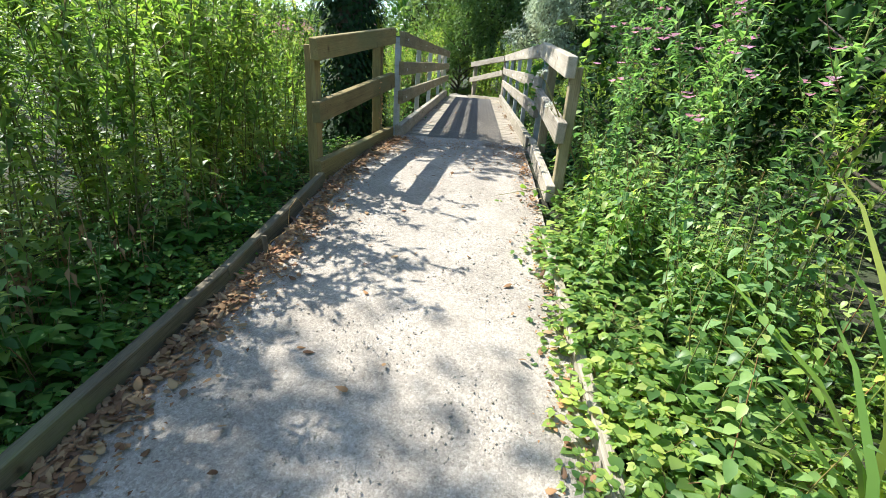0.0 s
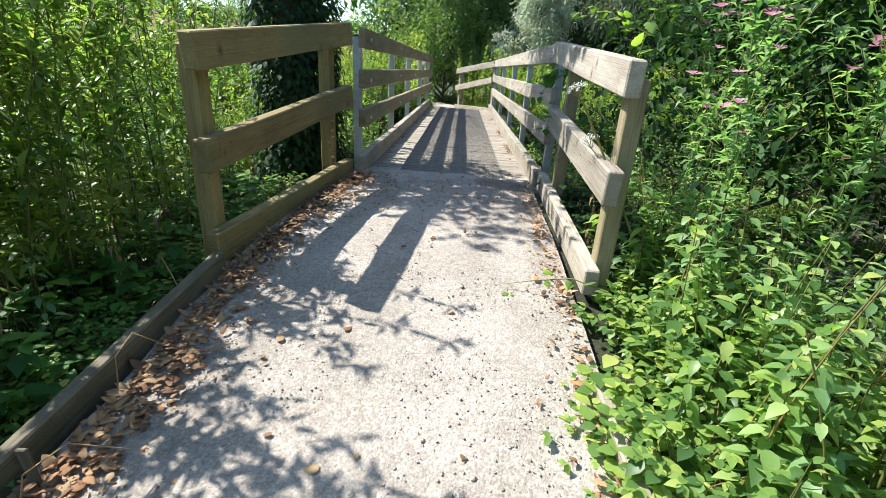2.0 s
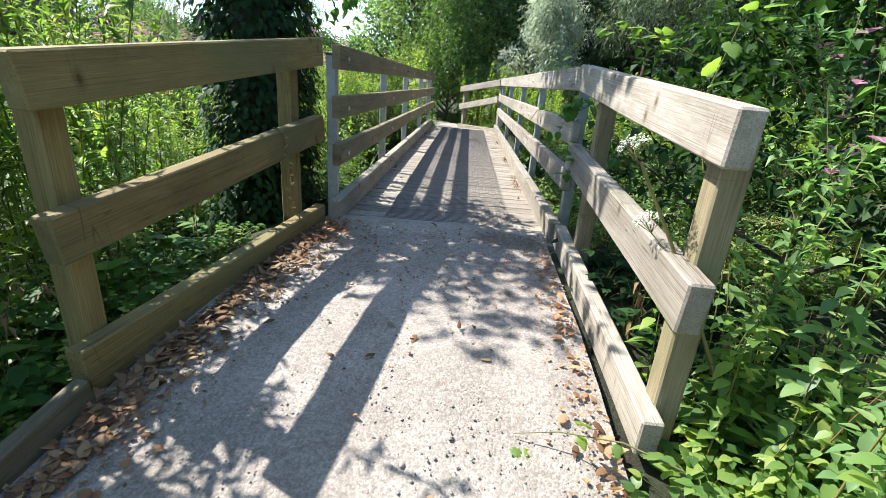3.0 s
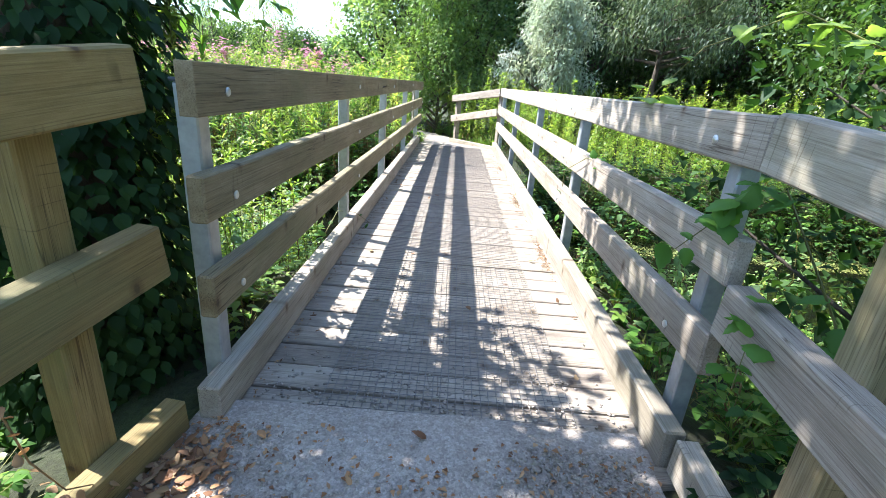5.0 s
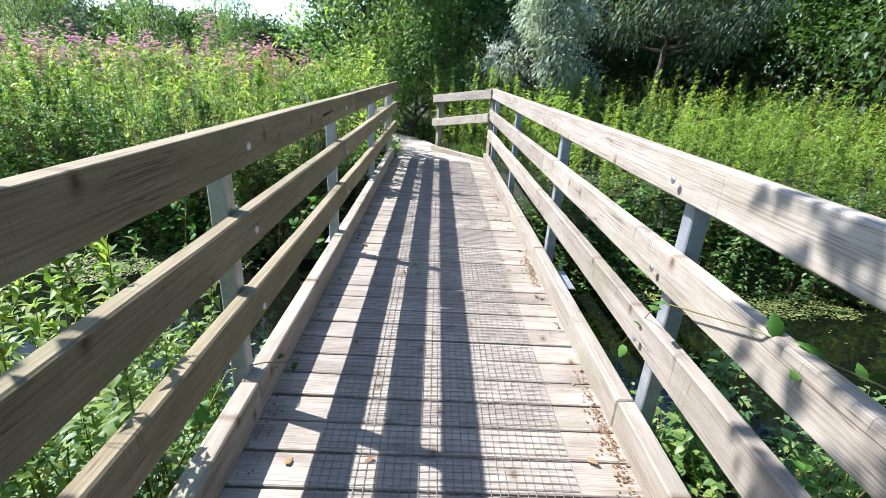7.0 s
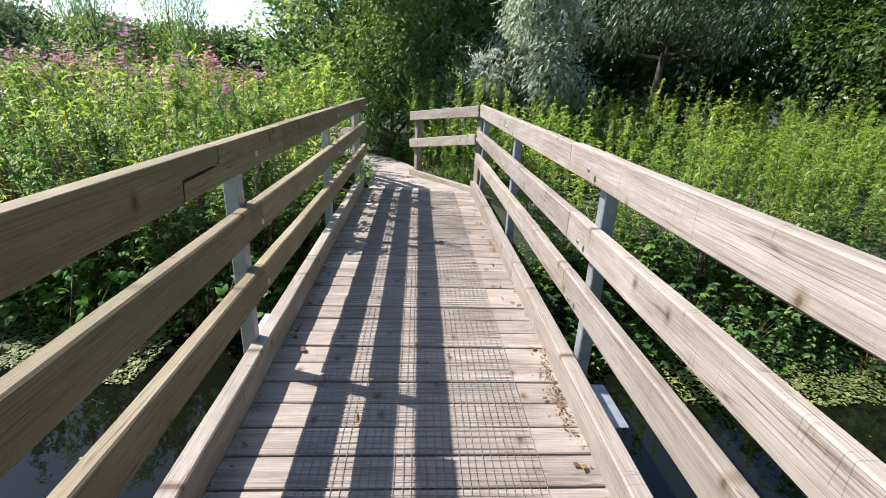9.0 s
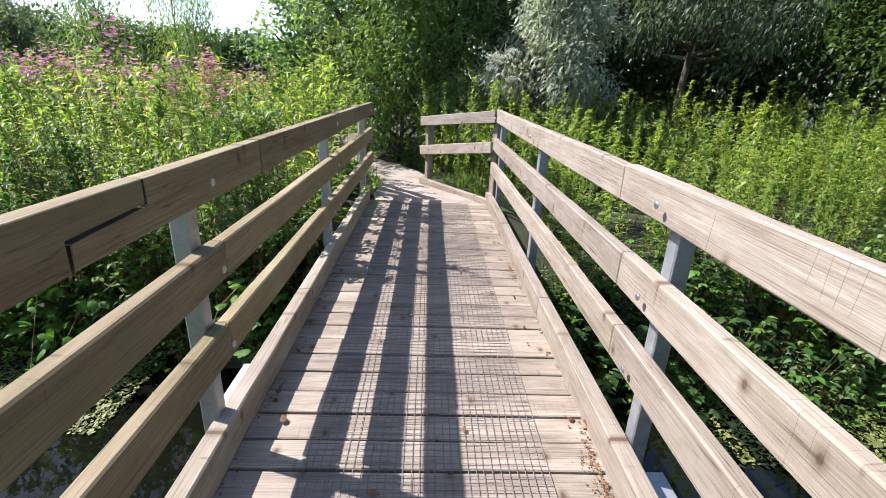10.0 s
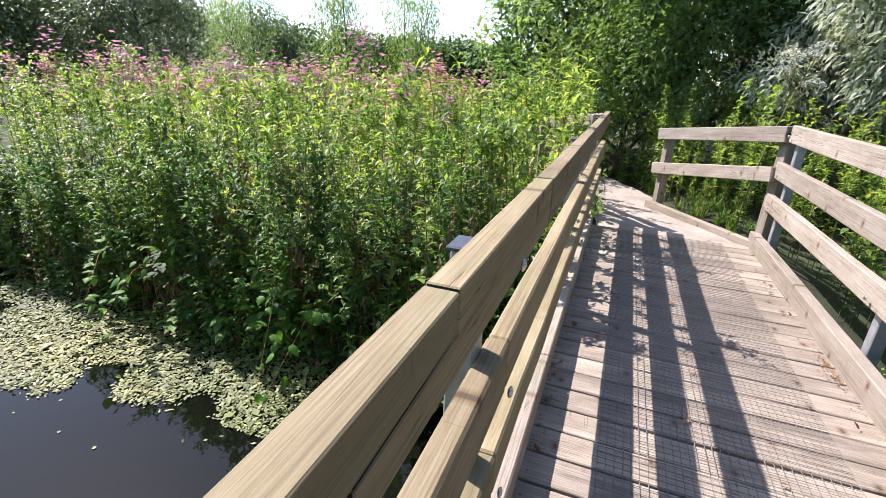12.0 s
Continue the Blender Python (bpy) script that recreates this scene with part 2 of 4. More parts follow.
def gravelly():
    m, n, l, b = material("pale_crushed_gravel", 0.9)
    tc = n.new("ShaderNodeTexCoord")
    v = tc.outputs["Object"]
    warp = noise_node(n, l, v, 60, 3, 0.6)
    mv = n.new("ShaderNodeVectorMath")
    mv.operation = "MULTIPLY_ADD"
    l.new(warp.outputs["Color"], mv.inputs[0])
    mv.inputs[1].default_value = (0.012, 0.012, 0.012)
    l.new(v, mv.inputs[2])
    vo = n.new("ShaderNodeTexVoronoi")
    vo.inputs["Scale"].default_value = 120
    l.new(mv.outputs[0], vo.inputs["Vector"])
    grit = noise_node(n, l, v, 170, 4, 0.75)
    lump = noise_node(n, l, v, 38, 5, 0.7)
    blot = noise_node(n, l, v, 2.2, 6, 0.65)
    r = ramp_node(n, [(0.0, (0.3, 0.266, 0.233)), (0.5, (0.37, 0.333, 0.294)), (1.0, (0.46, 0.42, 0.376))])
    sep = n.new("ShaderNodeSeparateColor")
    l.new(vo.outputs["Color"], sep.inputs[0])
    l.new(sep.outputs[0], r.inputs[0])
    br = ramp_node(n, [(0.32, (0.72, 0.69, 0.66)), (0.6, (1.06, 1.03, 1.0))])
    l.new(blot.outputs[0], br.inputs[0])
    c = mix_node(n, l, r.outputs[0], br.outputs[0], 1.0, "MULTIPLY")
    gr = ramp_node(n, [(0.32, (0.7, 0.68, 0.66)), (0.66, (1.08, 1.08, 1.08))])
    l.new(grit.outputs[0], gr.inputs[0])
    c = mix_node(n, l, c, gr.outputs[0], 1.0, "MULTIPLY")
    lr = ramp_node(n, [(0.34, (0.82, 0.8, 0.78)), (0.56, (1.02, 1.02, 1.02))])
    l.new(lump.outputs[0], lr.inputs[0])
    c = mix_node(n, l, c, lr.outputs[0], 1.0, "MULTIPLY")
    l.new(c, b.inputs["Base Color"])
    h0 = n.new("ShaderNodeMath")
    h0.operation = "MULTIPLY_ADD"
    h0.inputs[1].default_value = 2.2
    l.new(lump.outputs[0], h0.inputs[0])
    l.new(grit.outputs[0], h0.inputs[2])
    h1 = n.new("ShaderNodeMath")
    h1.operation = "SUBTRACT"
    l.new(h0.outputs[0], h1.inputs[0])
    l.new(vo.outputs["Distance"], h1.inputs[1])
    bump_node(n, l, b, h1.outputs[0], 0.55, 0.004)
    return m


GRAVEL = gravelly()


def soily():
    m, n, l, b = material("dark_soil", 0.95)
    tc = n.new("ShaderNodeTexCoord")
    a = noise_node(n, l, tc.outputs["Object"], 1.3, 6, 0.6)
    f = noise_node(n, l, tc.outputs["Object"], 35, 6, 0.7)
    r = ramp_node(n, [(0.35, (0.032, 0.028, 0.015)), (0.52, (0.04, 0.05, 0.02)), (0.7, (0.06, 0.095, 0.028))])
    l.new(a.outputs[0], r.inputs[0])
    g = ramp_node(n, [(0.3, (0.5, 0.5, 0.5)), (0.7, (1.3, 1.3, 1.3))])
    l.new(f.outputs[0], g.inputs[0])
    l.new(mix_node(n, l, r.outputs[0], g.outputs[0], 1.0, "MULTIPLY"), b.inputs["Base Color"])
    bump_node(n, l, b, f.outputs[0], 0.9, 0.03)
    return m


SOIL = soily()


def watery():
    m, n, l, b = material("still_water", 0.03)
    tc = n.new("ShaderNodeTexCoord")
    t = noise_node(n, l, tc.outputs["Object"], 5, 3, 0.5)
    b.inputs["Base Color"].default_value = (0.004, 0.005, 0.003, 1)
    b.inputs["IOR"].default_value = 1.33
    bump_node(n, l, b, t.outputs[0], 0.06, 0.02)
    return m


WATER = watery()

# ---- mesh tools ----
rng = np.random.default_rng(5)


def mesh_from(name, V, F, mats, slots=None):
    """One mesh out of arrays of points and triangles."""
    me = bpy.data.meshes.new(name)
    V, F = np.asarray(V, np.float32), np.asarray(F, np.int32)
    me.vertices.add(len(V))
    me.vertices.foreach_set("co", V.ravel())
    k = F.shape[1]
    me.loops.add(F.size)
    me.loops.foreach_set("vertex_index", F.ravel())
    me.polygons.add(len(F))
    me.polygons.foreach_set("loop_start", np.arange(0, F.size, k, dtype=np.int32))
    for m in mats:
        me.materials.append(m)
    if slots is not None:
        me.polygons.foreach_set("material_index", np.asarray(slots, np.int32))
    me.update(calc_edges=True)
    me.validate()
    return me


def bm_mesh(name, bm, mat):
    me = bpy.data.meshes.new(name)
    bm.to_mesh(me)
    bm.free()
    me.materials.append(mat)
    return me


def part(name, me, parent, m=None, label=""):
    ob = new(name, me)
    ob.parent = parent
    if m is not None:
        ob.matrix_basis = m
    if label:
        ob["label"] = label
    return ob


def block(lx, ly, lz, bevel=0.006, warp=0.0, seed=0):
    """A sawn block centred on its origin, long along x, with worn edges."""
    bm = bmesh.new()
    bmesh.ops.create_cube(bm, size=1)
    for v in bm.verts:
        v.co = (v.co.x * lx, v.co.y * ly, v.co.z * lz)
    if lx > 0.5:
        cuts = max(2, int(lx / 0.35))
        bmesh.ops.subdivide_edges(bm, edges=[e for e in bm.edges if abs(e.verts[0].co.x - e.verts[1].co.x) > 0.1], cuts=cuts)
    bmesh.ops.bevel(bm, geom=[e for e in bm.edges if e.is_manifold and e.calc_face_angle(0) > 0.5], offset=bevel, segments=1, affect="EDGES")
    if warp:
        for v in bm.verts:
            q = Vector((v.co.x * 2.1 + seed * 7.3, v.co.y * 4, v.co.z * 4))
            v.co += noise.noise_vector(q) * warp
    return bm


def along(p0, p1, up=(0, 0, 1)):
    """The pose at the middle of p0 and p1 with x along them."""
    a, b = Vector(p0), Vector(p1)
    x = (b - a).normalized()
    y = Vector(up).cross(x).normalized()
    z = x.cross(y)
    m = Matrix((x, y, z)).transposed().to_4x4()
    m.translation = (a + b) / 2
    return m


def beam(name, p0, p1, ly, lz, mat, parent, label="", warp=0.004, bevel=0.006):
    """A timber from p0 to p1: ends of its centre line."""
    n = (Vector(p1) - Vector(p0)).length
    return part(name, bm_mesh(name, block(n, ly, lz, bevel, warp, p0[0] + p0[2]), mat), parent, along(p0, p1), label)


def unit(v):
    return v / np.maximum(np.linalg.norm(v, axis=-1, keepdims=True), 1e-9)


def leaves(P, D, L, W, fold=0.22, droop=0.15, up=(0, 0, 1), belly=0.42):
    """Folded pointed leaves, four triangles each: base points, ways, lengths, widths."""
    P, D = np.asarray(P, float), unit(np.asarray(D, float))
    k = len(P)
    L, W = np.broadcast_to(L, k)[:, None], np.broadcast_to(W, k)[:, None]
    U = np.broadcast_to(np.asarray(up, float), (k, 3))
    S = unit(np.cross(D, U) + 1e-6)
    U = np.cross(S, D)
    mid = P + D * L * belly
    V = np.stack([P, mid + S * W / 2 + U * W * fold, mid, mid - S * W / 2 + U * W * fold, P + D * L - U * L * droop], 1).reshape(-1, 3)
    F = (np.array([[0, 1, 2], [0, 2, 3], [2, 1, 4], [2, 4, 3]])[None] + 5 * np.arange(k)[:, None, None]).reshape(-1, 3)
    return V, F


def broad(P, D, L, W, fold=0.12, droop=0.2, up=(0, 0, 1)):
    """Broader leaves with a rounder outline, ten triangles each."""
    P, D = np.asarray(P, float), unit(np.asarray(D, float))
    k = len(P)
    L, W = np.broadcast_to(L, k)[:, None], np.broadcast_to(W, k)[:, None]
    U = np.broadcast_to(np.asarray(up, float), (k, 3))
    S = unit(np.cross(D, U) + 1e-6)
    U = np.cross(S, D)
    rows = [P]
    for t, w in ((0.22, 0.86), (0.5, 0.92), (0.76, 0.5)):
        c = P + D * L * t - U * L * droop * t * t
        rows += [c + S * W / 2 * w + U * W * fold * w, c, c - S * W / 2 * w + U * W * fold * w]
    rows.append(P + D * L - U * L * droop)
    V = np.stack(rows, 1).reshape(-1, 3)
    f = [[0, 1, 2], [0, 2, 3]]
    for i in (1, 4):
        f += [[i, i + 3, i + 4], [i, i + 4, i + 1], [i + 1, i + 4, i + 5], [i + 1, i + 5, i + 2]]
    f += [[7, 10, 8], [8, 10, 9]]
    F = (np.array(f)[None] + 11 * np.arange(k)[:, None, None]).reshape(-1, 3)
    return V, F


def lobed(P, D, L, W, droop=0.25, up=(0, 0, 1)):
    """Large toothed leaves with a curved blade on either side of the midrib."""
    P, D = np.asarray(P, float), unit(np.asarray(D, float))
    k = len(P)
    L, W = np.broadcast_to(L, k)[:, None], np.broadcast_to(W, k)[:, None]
    S = unit(np.cross(D, np.broadcast_to(np.asarray(up, float), (k, 3))) + 1e-6)
    U = np.cross(S, D)
    ts = np.linspace(0, 1, 10)
    rows = []
    for i, t in enumerate(ts):
        w = math.sin(math.pi * min(1, 0.06 + 0.94 * t) ** 0.72) * (1.0 if i % 2 else 0.84)
        mid = P + D * L * t - U * L * droop * t * t
        for s, e, h in ((1, 1, -0.05), (1, 0.5, 0.07), (0, 0, 0), (-1, 0.5, 0.07), (-1, 1, -0.05)):
            back = 0.1 if e == 1 and i % 2 == 0 else 0.0
            rows.append(mid + S * W / 2 * w * s * e + U * W * h * w - D * L * back * w * 0.6)
    V = np.stack(rows, 1).reshape(-1, 3)
    f = []
    for i in range(9):
        for j in range(4):
            q = i * 5 + j
            f += [[q, q + 1, q + 6], [q, q + 6, q + 5]]
    F = (np.array(f)[None] + 50 * np.arange(k)[:, None, None]).reshape(-1, 3)
    return V, F


def tube(pts, radii, sides=5):
    """A tapering tube through points."""
    pts, radii = np.asarray(pts, float), np.asarray(radii, float)
    d = unit(np.gradient(pts, axis=0))
    ref = np.array([0.31, 0.95, 0.1]) if abs(d[0][2]) > 0.8 else np.array([0, 0, 1.0])
    s = unit(np.cross(d, ref))
    u = np.cross(s, d)
    a = np.arange(sides) * 2 * math.pi / sides
    V = (pts[:, None] + radii[:, None, None] * (np.cos(a)[None, :, None] * s[:, None] + np.sin(a)[None, :, None] * u[:, None])).reshape(-1, 3)
    F = []
    for i in range(len(pts) - 1):
        for j in range(sides):
            p, q = i * sides + j, i * sides + (j + 1) % sides
            F += [[p, q, q + sides], [p, q + sides, p + sides]]
    return V, np.array(F)


def join(chunks):
    V, F, o = [], [], 0
    for v, f in chunks:
        V.append(v)
        F.append(f + o)
        o += len(v)
    return np.concatenate(V), np.concatenate(F)


def circle_ways(n, elev, turn=2.4, start=0.0, jit=0.3, spread_e=0.15):
    a = start + np.arange(n) * turn + rng.normal(0, jit, n)
    e = np.broadcast_to(elev, n) + rng.normal(0, spread_e, n)
    return np.stack([np.cos(a) * np.cos(e), np.sin(a) * np.cos(e), np.sin(e)], 1)


# ---- plants: each gives {material: (points, triangles)} ----
def stem_line(h, lean=0.12, n=6):
    a, t = rng.uniform(0, 6.28), np.linspace(0, 1, n)
    k = rng.uniform(0.2, 1) * lean * h
    return np.stack([np.cos(a) * k * t ** 2, np.sin(a) * k * t ** 2, h * t], 1)


def on_line(line, t):
    s = np.linspace(0, 1, len(line))
    return np.stack([np.interp(t, s, line[:, i]) for i in range(3)], 1)


def willowherb(h, n=64, flowers=8, wide=0.03, bushy=3, low=0.8, size=1.0, rise=0.4, leaf=None):
    line = stem_line(h)
    stems, lv, fl = [tube(line, np.linspace(0.005, 0.002, len(line)), 4)], [], []
    t = np.sort(rng.uniform(0.22, 0.98, n))
    lv.append(leaves(on_line(line, t), circle_ways(n, rise, spread_e=0.5), size * rng.uniform(0.09, 0.15, n) * (1.15 - 0.6 * t), wide * rng.uniform(0.8, 1.3, n), 0.25, 0.25))
    for b in range(bushy):
        tb = rng.uniform(0.55, 0.9)
        p = on_line(line, np.array([tb]))[0]
        w = circle_ways(1, 0.9, start=rng.uniform(0, 6))[0] * h * rng.uniform(0.1, 0.2)
        br = np.stack([p, p + w * 0.5, p + w + [0, 0, 0.05]])
        stems.append(tube(br, [0.0025, 0.002, 0.0012], 3))
        tt = rng.uniform(0.15, 1, 14)
        lv.append(leaves(on_line(br, tt), circle_ways(14, 0.5, spread_e=0.5), size * rng.uniform(0.05, 0.09, 14), wide * 0.7, 0.25, 0.2))
    if flowers:
        tf = rng.uniform(low, 1.02, flowers)
        c = on_line(line, np.clip(tf, 0, 1)) + rng.normal(0, 0.04, (flowers, 3)) * (1 + 2 * (1 - np.clip(tf, 0, 1)))[:, None]
        for j in range(flowers):
            w = circle_ways(4, 0.35, 1.571, rng.uniform(0, 6), 0.1)
            fl.append(leaves(np.repeat(c[j:j + 1], 4, 0), w, 0.031, 0.03, 0.15, 0.0, belly=0.7))
    out = {STEM: join(stems), (leaf or L_HERB): join(lv)}
    if fl:
        out[P_PINK] = join(fl)
    return out


def creeper(n=34, size=0.045):
    """A low mat of small round leaves."""
    a, r = rng.uniform(0, 6.28, n), rng.uniform(0.0, 0.22, n)
    P = np.stack([np.cos(a) * r, np.sin(a) * r, rng.uniform(0.03, 0.2, n) * (1.15 - r * 2)], 1)
    D = circle_ways(n, 0.15)
    s = size * rng.uniform(0.6, 1.4, n)
    st = join([tube(np.stack([[0, 0, 0], P[i] * [0.6, 0.6, 0.7], P[i]]), [0.0015, 0.001, 0.001], 3) for i in range(0, n, 3)])
    return {STEM: st, L_NETTLE: broad(P, D, s, s * 0.8, 0.08, 0.2)}


def nettle(h, n=30, size=0.085, mat=None):
    line = stem_line(h, 0.2)
    lv = []
    t = np.repeat(np.linspace(0.12, 1, n // 2), 2)
    k = len(t)
    a = np.tile([0, math.pi], k // 2) + np.repeat(np.arange(k // 2) * 1.571 + rng.normal(0, 0.3, k // 2), 2)
    e = rng.normal(0.05, 0.42, k)
    D = np.stack([np.cos(a) * np.cos(e), np.sin(a) * np.cos(e), np.sin(e)], 1)
    s = size * rng.uniform(0.7, 1.2, k) * (1.1 - 0.5 * t)
    lv.append(broad(on_line(line, t) + D * 0.02, D, s, s * 0.58, 0.12, 0.35))
    return {STEM: tube(line, np.linspace(0.004, 0.0015, len(line)), 4), (mat or L_NETTLE): join(lv)}


def trefoil(h, n=9, size=0.075, mat=None):
    """Low undergrowth: leaf stalks, each with three broad leaflets."""
    st, lv = [], []
    for i in range(n):
        a, r = rng.uniform(0, 6.28), rng.uniform(0.06, 0.22)
        top = np.array([math.cos(a) * r, math.sin(a) * r, h * rng.uniform(0.45, 1.0)])
        st.append(tube(np.stack([[0, 0, 0], top * [0.4, 0.4, 0.6], top]), [0.0028, 0.002, 0.0015], 3))
        for d in (-0.95, 0, 0.95):
            w = np.array([[math.cos(a + d), math.sin(a + d), rng.normal(0.0, 0.25)]])
            s = size * rng.uniform(0.7, 1.25)
            lv.append(broad(top[None], w, s, s * 0.66, 0.1, 0.22))
    return {STEM: join(st), (mat or L_LOW): join(lv)}


def grass_tuft(h, n=22, w=0.006):
    V, F = [], []
    for i in range(n):
        a, r = rng.uniform(0, 6.28), h * rng.uniform(0.25, 0.75)
        hh = h * rng.uniform(0.5, 1)
        t = np.linspace(0, 1, 5)
        c = np.stack([math.cos(a) * r * t ** 2, math.sin(a) * r * t ** 2, hh * (t - 0.25 * t ** 3)], 1) + rng.normal(0, 0.02, 3) * [1, 1, 0]
        s = np.array([-math.sin(a), math.cos(a), 0]) * w
        k = (1 - t ** 2)[:, None] * s
        V.append(np.concatenate([c + k, c - k]))
        F.append(np.array([f for j in range(4) for f in ([j, j + 1, j + 6], [j, j + 6, j + 5])]) + 10 * i)
    return {L_GRASS: (np.concatenate(V), np.concatenate(F))}


def dry_stalk(h, n=10):
    line = stem_line(h, 0.25)
    lv = leaves(on_line(line, rng.uniform(0.1, 0.9, n)), circle_ways(n, -0.7), 0.07, 0.02, 0.3, 0.4)
    return {DRY: join([tube(line, np.linspace(0.004, 0.002, len(line)), 3), lv])}


def umbel(h, heads=7, size=0.11, blade=0.18):
    line = stem_line(h, 0.15)
    st, fl = [tube(line, np.linspace(0.009, 0.005, len(line)), 5)], []
    for k in range(heads):
        p = on_line(line, np.array([1.0 if k == 0 else rng.uniform(0.75, 0.95)]))[0]
        w = circle_ways(1, 0.9, start=rng.uniform(0, 6))[0] * size * (0.3 if k == 0 else 2.2)
        c = p + w
        st.append(tube(np.stack([p, (p + c) / 2 + [0, 0, -0.01], c]), [0.004, 0.003, 0.002], 3))
        for j in range(16):
            r = size * math.sqrt((j + 0.5) / 16)
            q = c + [math.cos(j * 2.4) * r, math.sin(j * 2.4) * r, 0.06 - r * r / size * 0.5]
            st.append(tube(np.stack([c, (c + q) / 2, q]), [0.001, 0.001, 0.001], 3))
            fl.append(leaves(q + rng.normal(0, 0.1 * size, (12, 3)) * [1, 1, 1.1], circle_ways(12, 0.5), 0.15 * size, 0.14 * size, 0.1, 0, belly=0.6))
    tl = rng.uniform(0.1, 0.7, 12)
    lv = broad(on_line(line, tl), circle_ways(12, 0.2), blade, blade * 0.65, 0.12, 0.3)
    return {STEM: join(st), P_WHITE: join(fl), L_NETTLE: lv}


def bake(name, protos, spots, label, category, kind="stuff"):
    """Many plants joined into one object. spots: x, y, z, turn, scale."""
    by = {}
    for x, y, z, a, s in spots:
        q = protos[rng.integers(len(protos))]
        c, d = math.cos(a) * s, math.sin(a) * s
        M = np.array([[c, d, 0], [-d, c, 0], [0, 0, s]])
        for mat, (v, f) in q.items():
            by.setdefault(mat, []).append((v @ M + [x, y, z], f))
    V, F, S, o, mats = [], [], [], 0, []
    for i, (mat, chunks) in enumerate(by.items()):
        v, f = join(chunks)
        V.append(v), F.append(f + o), S.append(np.full(len(f), i))
        o += len(v)
        mats.append(mat)
    ob = new(name, mesh_from(name, np.concatenate(V), np.concatenate(F), mats, np.concatenate(S)))
    return tagged(ob, label, category, kind=kind)


PART_NAMES = {STEM: "stem", DRY: "stem", P_PINK: "flowers", P_WHITE: "flowers"}


def plant(name, proto, label, category, group):
    """One plant as a thing of its own; gives back a maker of copies."""
    e = tagged(new(name), label, category, group)
    for mat, (v, f) in proto.items():
        nm = PART_NAMES.get(mat, "leaves")
        if nm == "flowers":
            k = 4 if mat == P_PINK else 192
            for i in range(0, len(v), k * 5):
                part("flower" if k == 4 else "flower_head", mesh_from("flower", v[i:i + k * 5], f[:k * 4], [mat]), e)
            continue
        part(nm, mesh_from(nm, v, f, [mat]), e)
    return e


def scatter_things(makers, spots):
    used = set()
    for x, y, z, a, s in spots:
        e = makers[rng.integers(len(makers))]
        m = pose(x, y, z, rng.normal(0, 4), rng.normal(0, 4), math.degrees(a))
        if e.name not in used:
            used.add(e.name)
            e.matrix_basis = m @ Matrix.Scale(s, 4)
        else:
            c = copy_thing(e, m)
            c.scale = (s, s, s)
    for e in makers:
        if e.name not in used:
            for o in list(e.children_recursive) + [e]:
                bpy.data.objects.remove(o)


def spread(n, x0, x1, y0, y1, s0=0.8, s1=1.2, keep=None):
    out = []
    while len(out) < n:
        x, y = rng.uniform(x0, x1), rng.uniform(y0, y1)
        if keep is None or keep(x, y):
            out.append((x, y, ground_z(x, y) - 0.02, rng.uniform(0, 6.28), rng.uniform(s0, s1)))
    return out


# ---- ground ----
RAMP_Y = [-30, -5, 1, 2, 3, 4.1, 4.9, 5.4, 6.1, 7.2]
RAMP_Z = [-0.66, -0.63, -0.6, -0.55, -0.45, -0.305, -0.19, -0.12, -0.03, 0.03]
WATER_Z = -0.78


def ramp_z(y):
    return float(np.interp(y, RAMP_Y, RAMP_Z))


def smooth(a, b, t):
    t = min(1, max(0, (t - a) / (b - a)))
    return t * t * (3 - 2 * t)


def left_edge(y):
    return float(np.interp(y, [-5, 3, 4.1, 4.7, 5.5, 7.2], [-0.85, -0.79, -0.68, -0.61, -0.62, -0.38]))


def far_path_x(y):
    return 0.38 - 0.1 * (y - 14.7) - 0.16 * max(0, y - 16) ** 2


def ground_z(x, y):
    """Height of the soil."""
    side = max(0, abs(x - 0.25) - 0.85)
    if y < 7.2:
        z = ramp_z(y) - 0.03
    else:
        z = -0.04 - 0.1 * smooth(14.7, 16.5, y)
    flat = -0.42 if y < 9 else -0.35
    if x < 0:
        flat = -0.5 if y < 9 else -0.32
    z = z + (flat - z) * smooth(0.0, 1.0, side)
    edge0 = 9.35 + 0.2 * math.sin(x * 1.1)
    edge1 = 12.45 + 0.25 * math.sin(x * 0.9 + 1) + (0.25 if x < -1.4 else 0)
    c = smooth(edge0 - 0.7, edge0 + 0.5, y) * (1 - smooth(edge1 - 0.5, edge1 + 0.6, y))
    z += (-1.15 - z) * c
    if abs(x - far_path_x(min(y, 19))) < 0.9 and 14.6 < y < 19:
        z -= 0.03
    if y <= 7.2 and left_edge(y) < x < 1.06:
        z -= 0.03
    far = max(0, math.hypot(x, y - 8) - 30)
    return z + 0.05 * noise.noise(Vector((x * 0.8, y * 0.8, 0))) * min(1, side * 2) + min(2.0, far * 0.01)


def axis(lo, hi, step, reach):
    a = list(np.arange(lo, hi + 1e-6, step))
    d, p, q = step, lo, hi
    while d < reach:
        d *= 1.35
        p, q = p - d, q + d
        a = [p] + a + [q]
    return np.array(a)


gx, gy = axis(-7, 8, 0.14, 150), axis(-4, 22, 0.14, 150)
gv = np.array([(x, y, ground_z(x, y)) for y in gy for x in gx])
nx = len(gx)
ii = np.arange(len(gy) - 1)[:, None] * nx + np.arange(nx - 1)[None]
gf = np.stack([ii, ii + 1, ii + nx + 1, ii + nx], -1).reshape(-1, 4)
ground = tagged(new("ground", mesh_from("ground", gv, gf, [SOIL])), "dark damp soil under meadow and undergrowth", "ground", kind="structure")


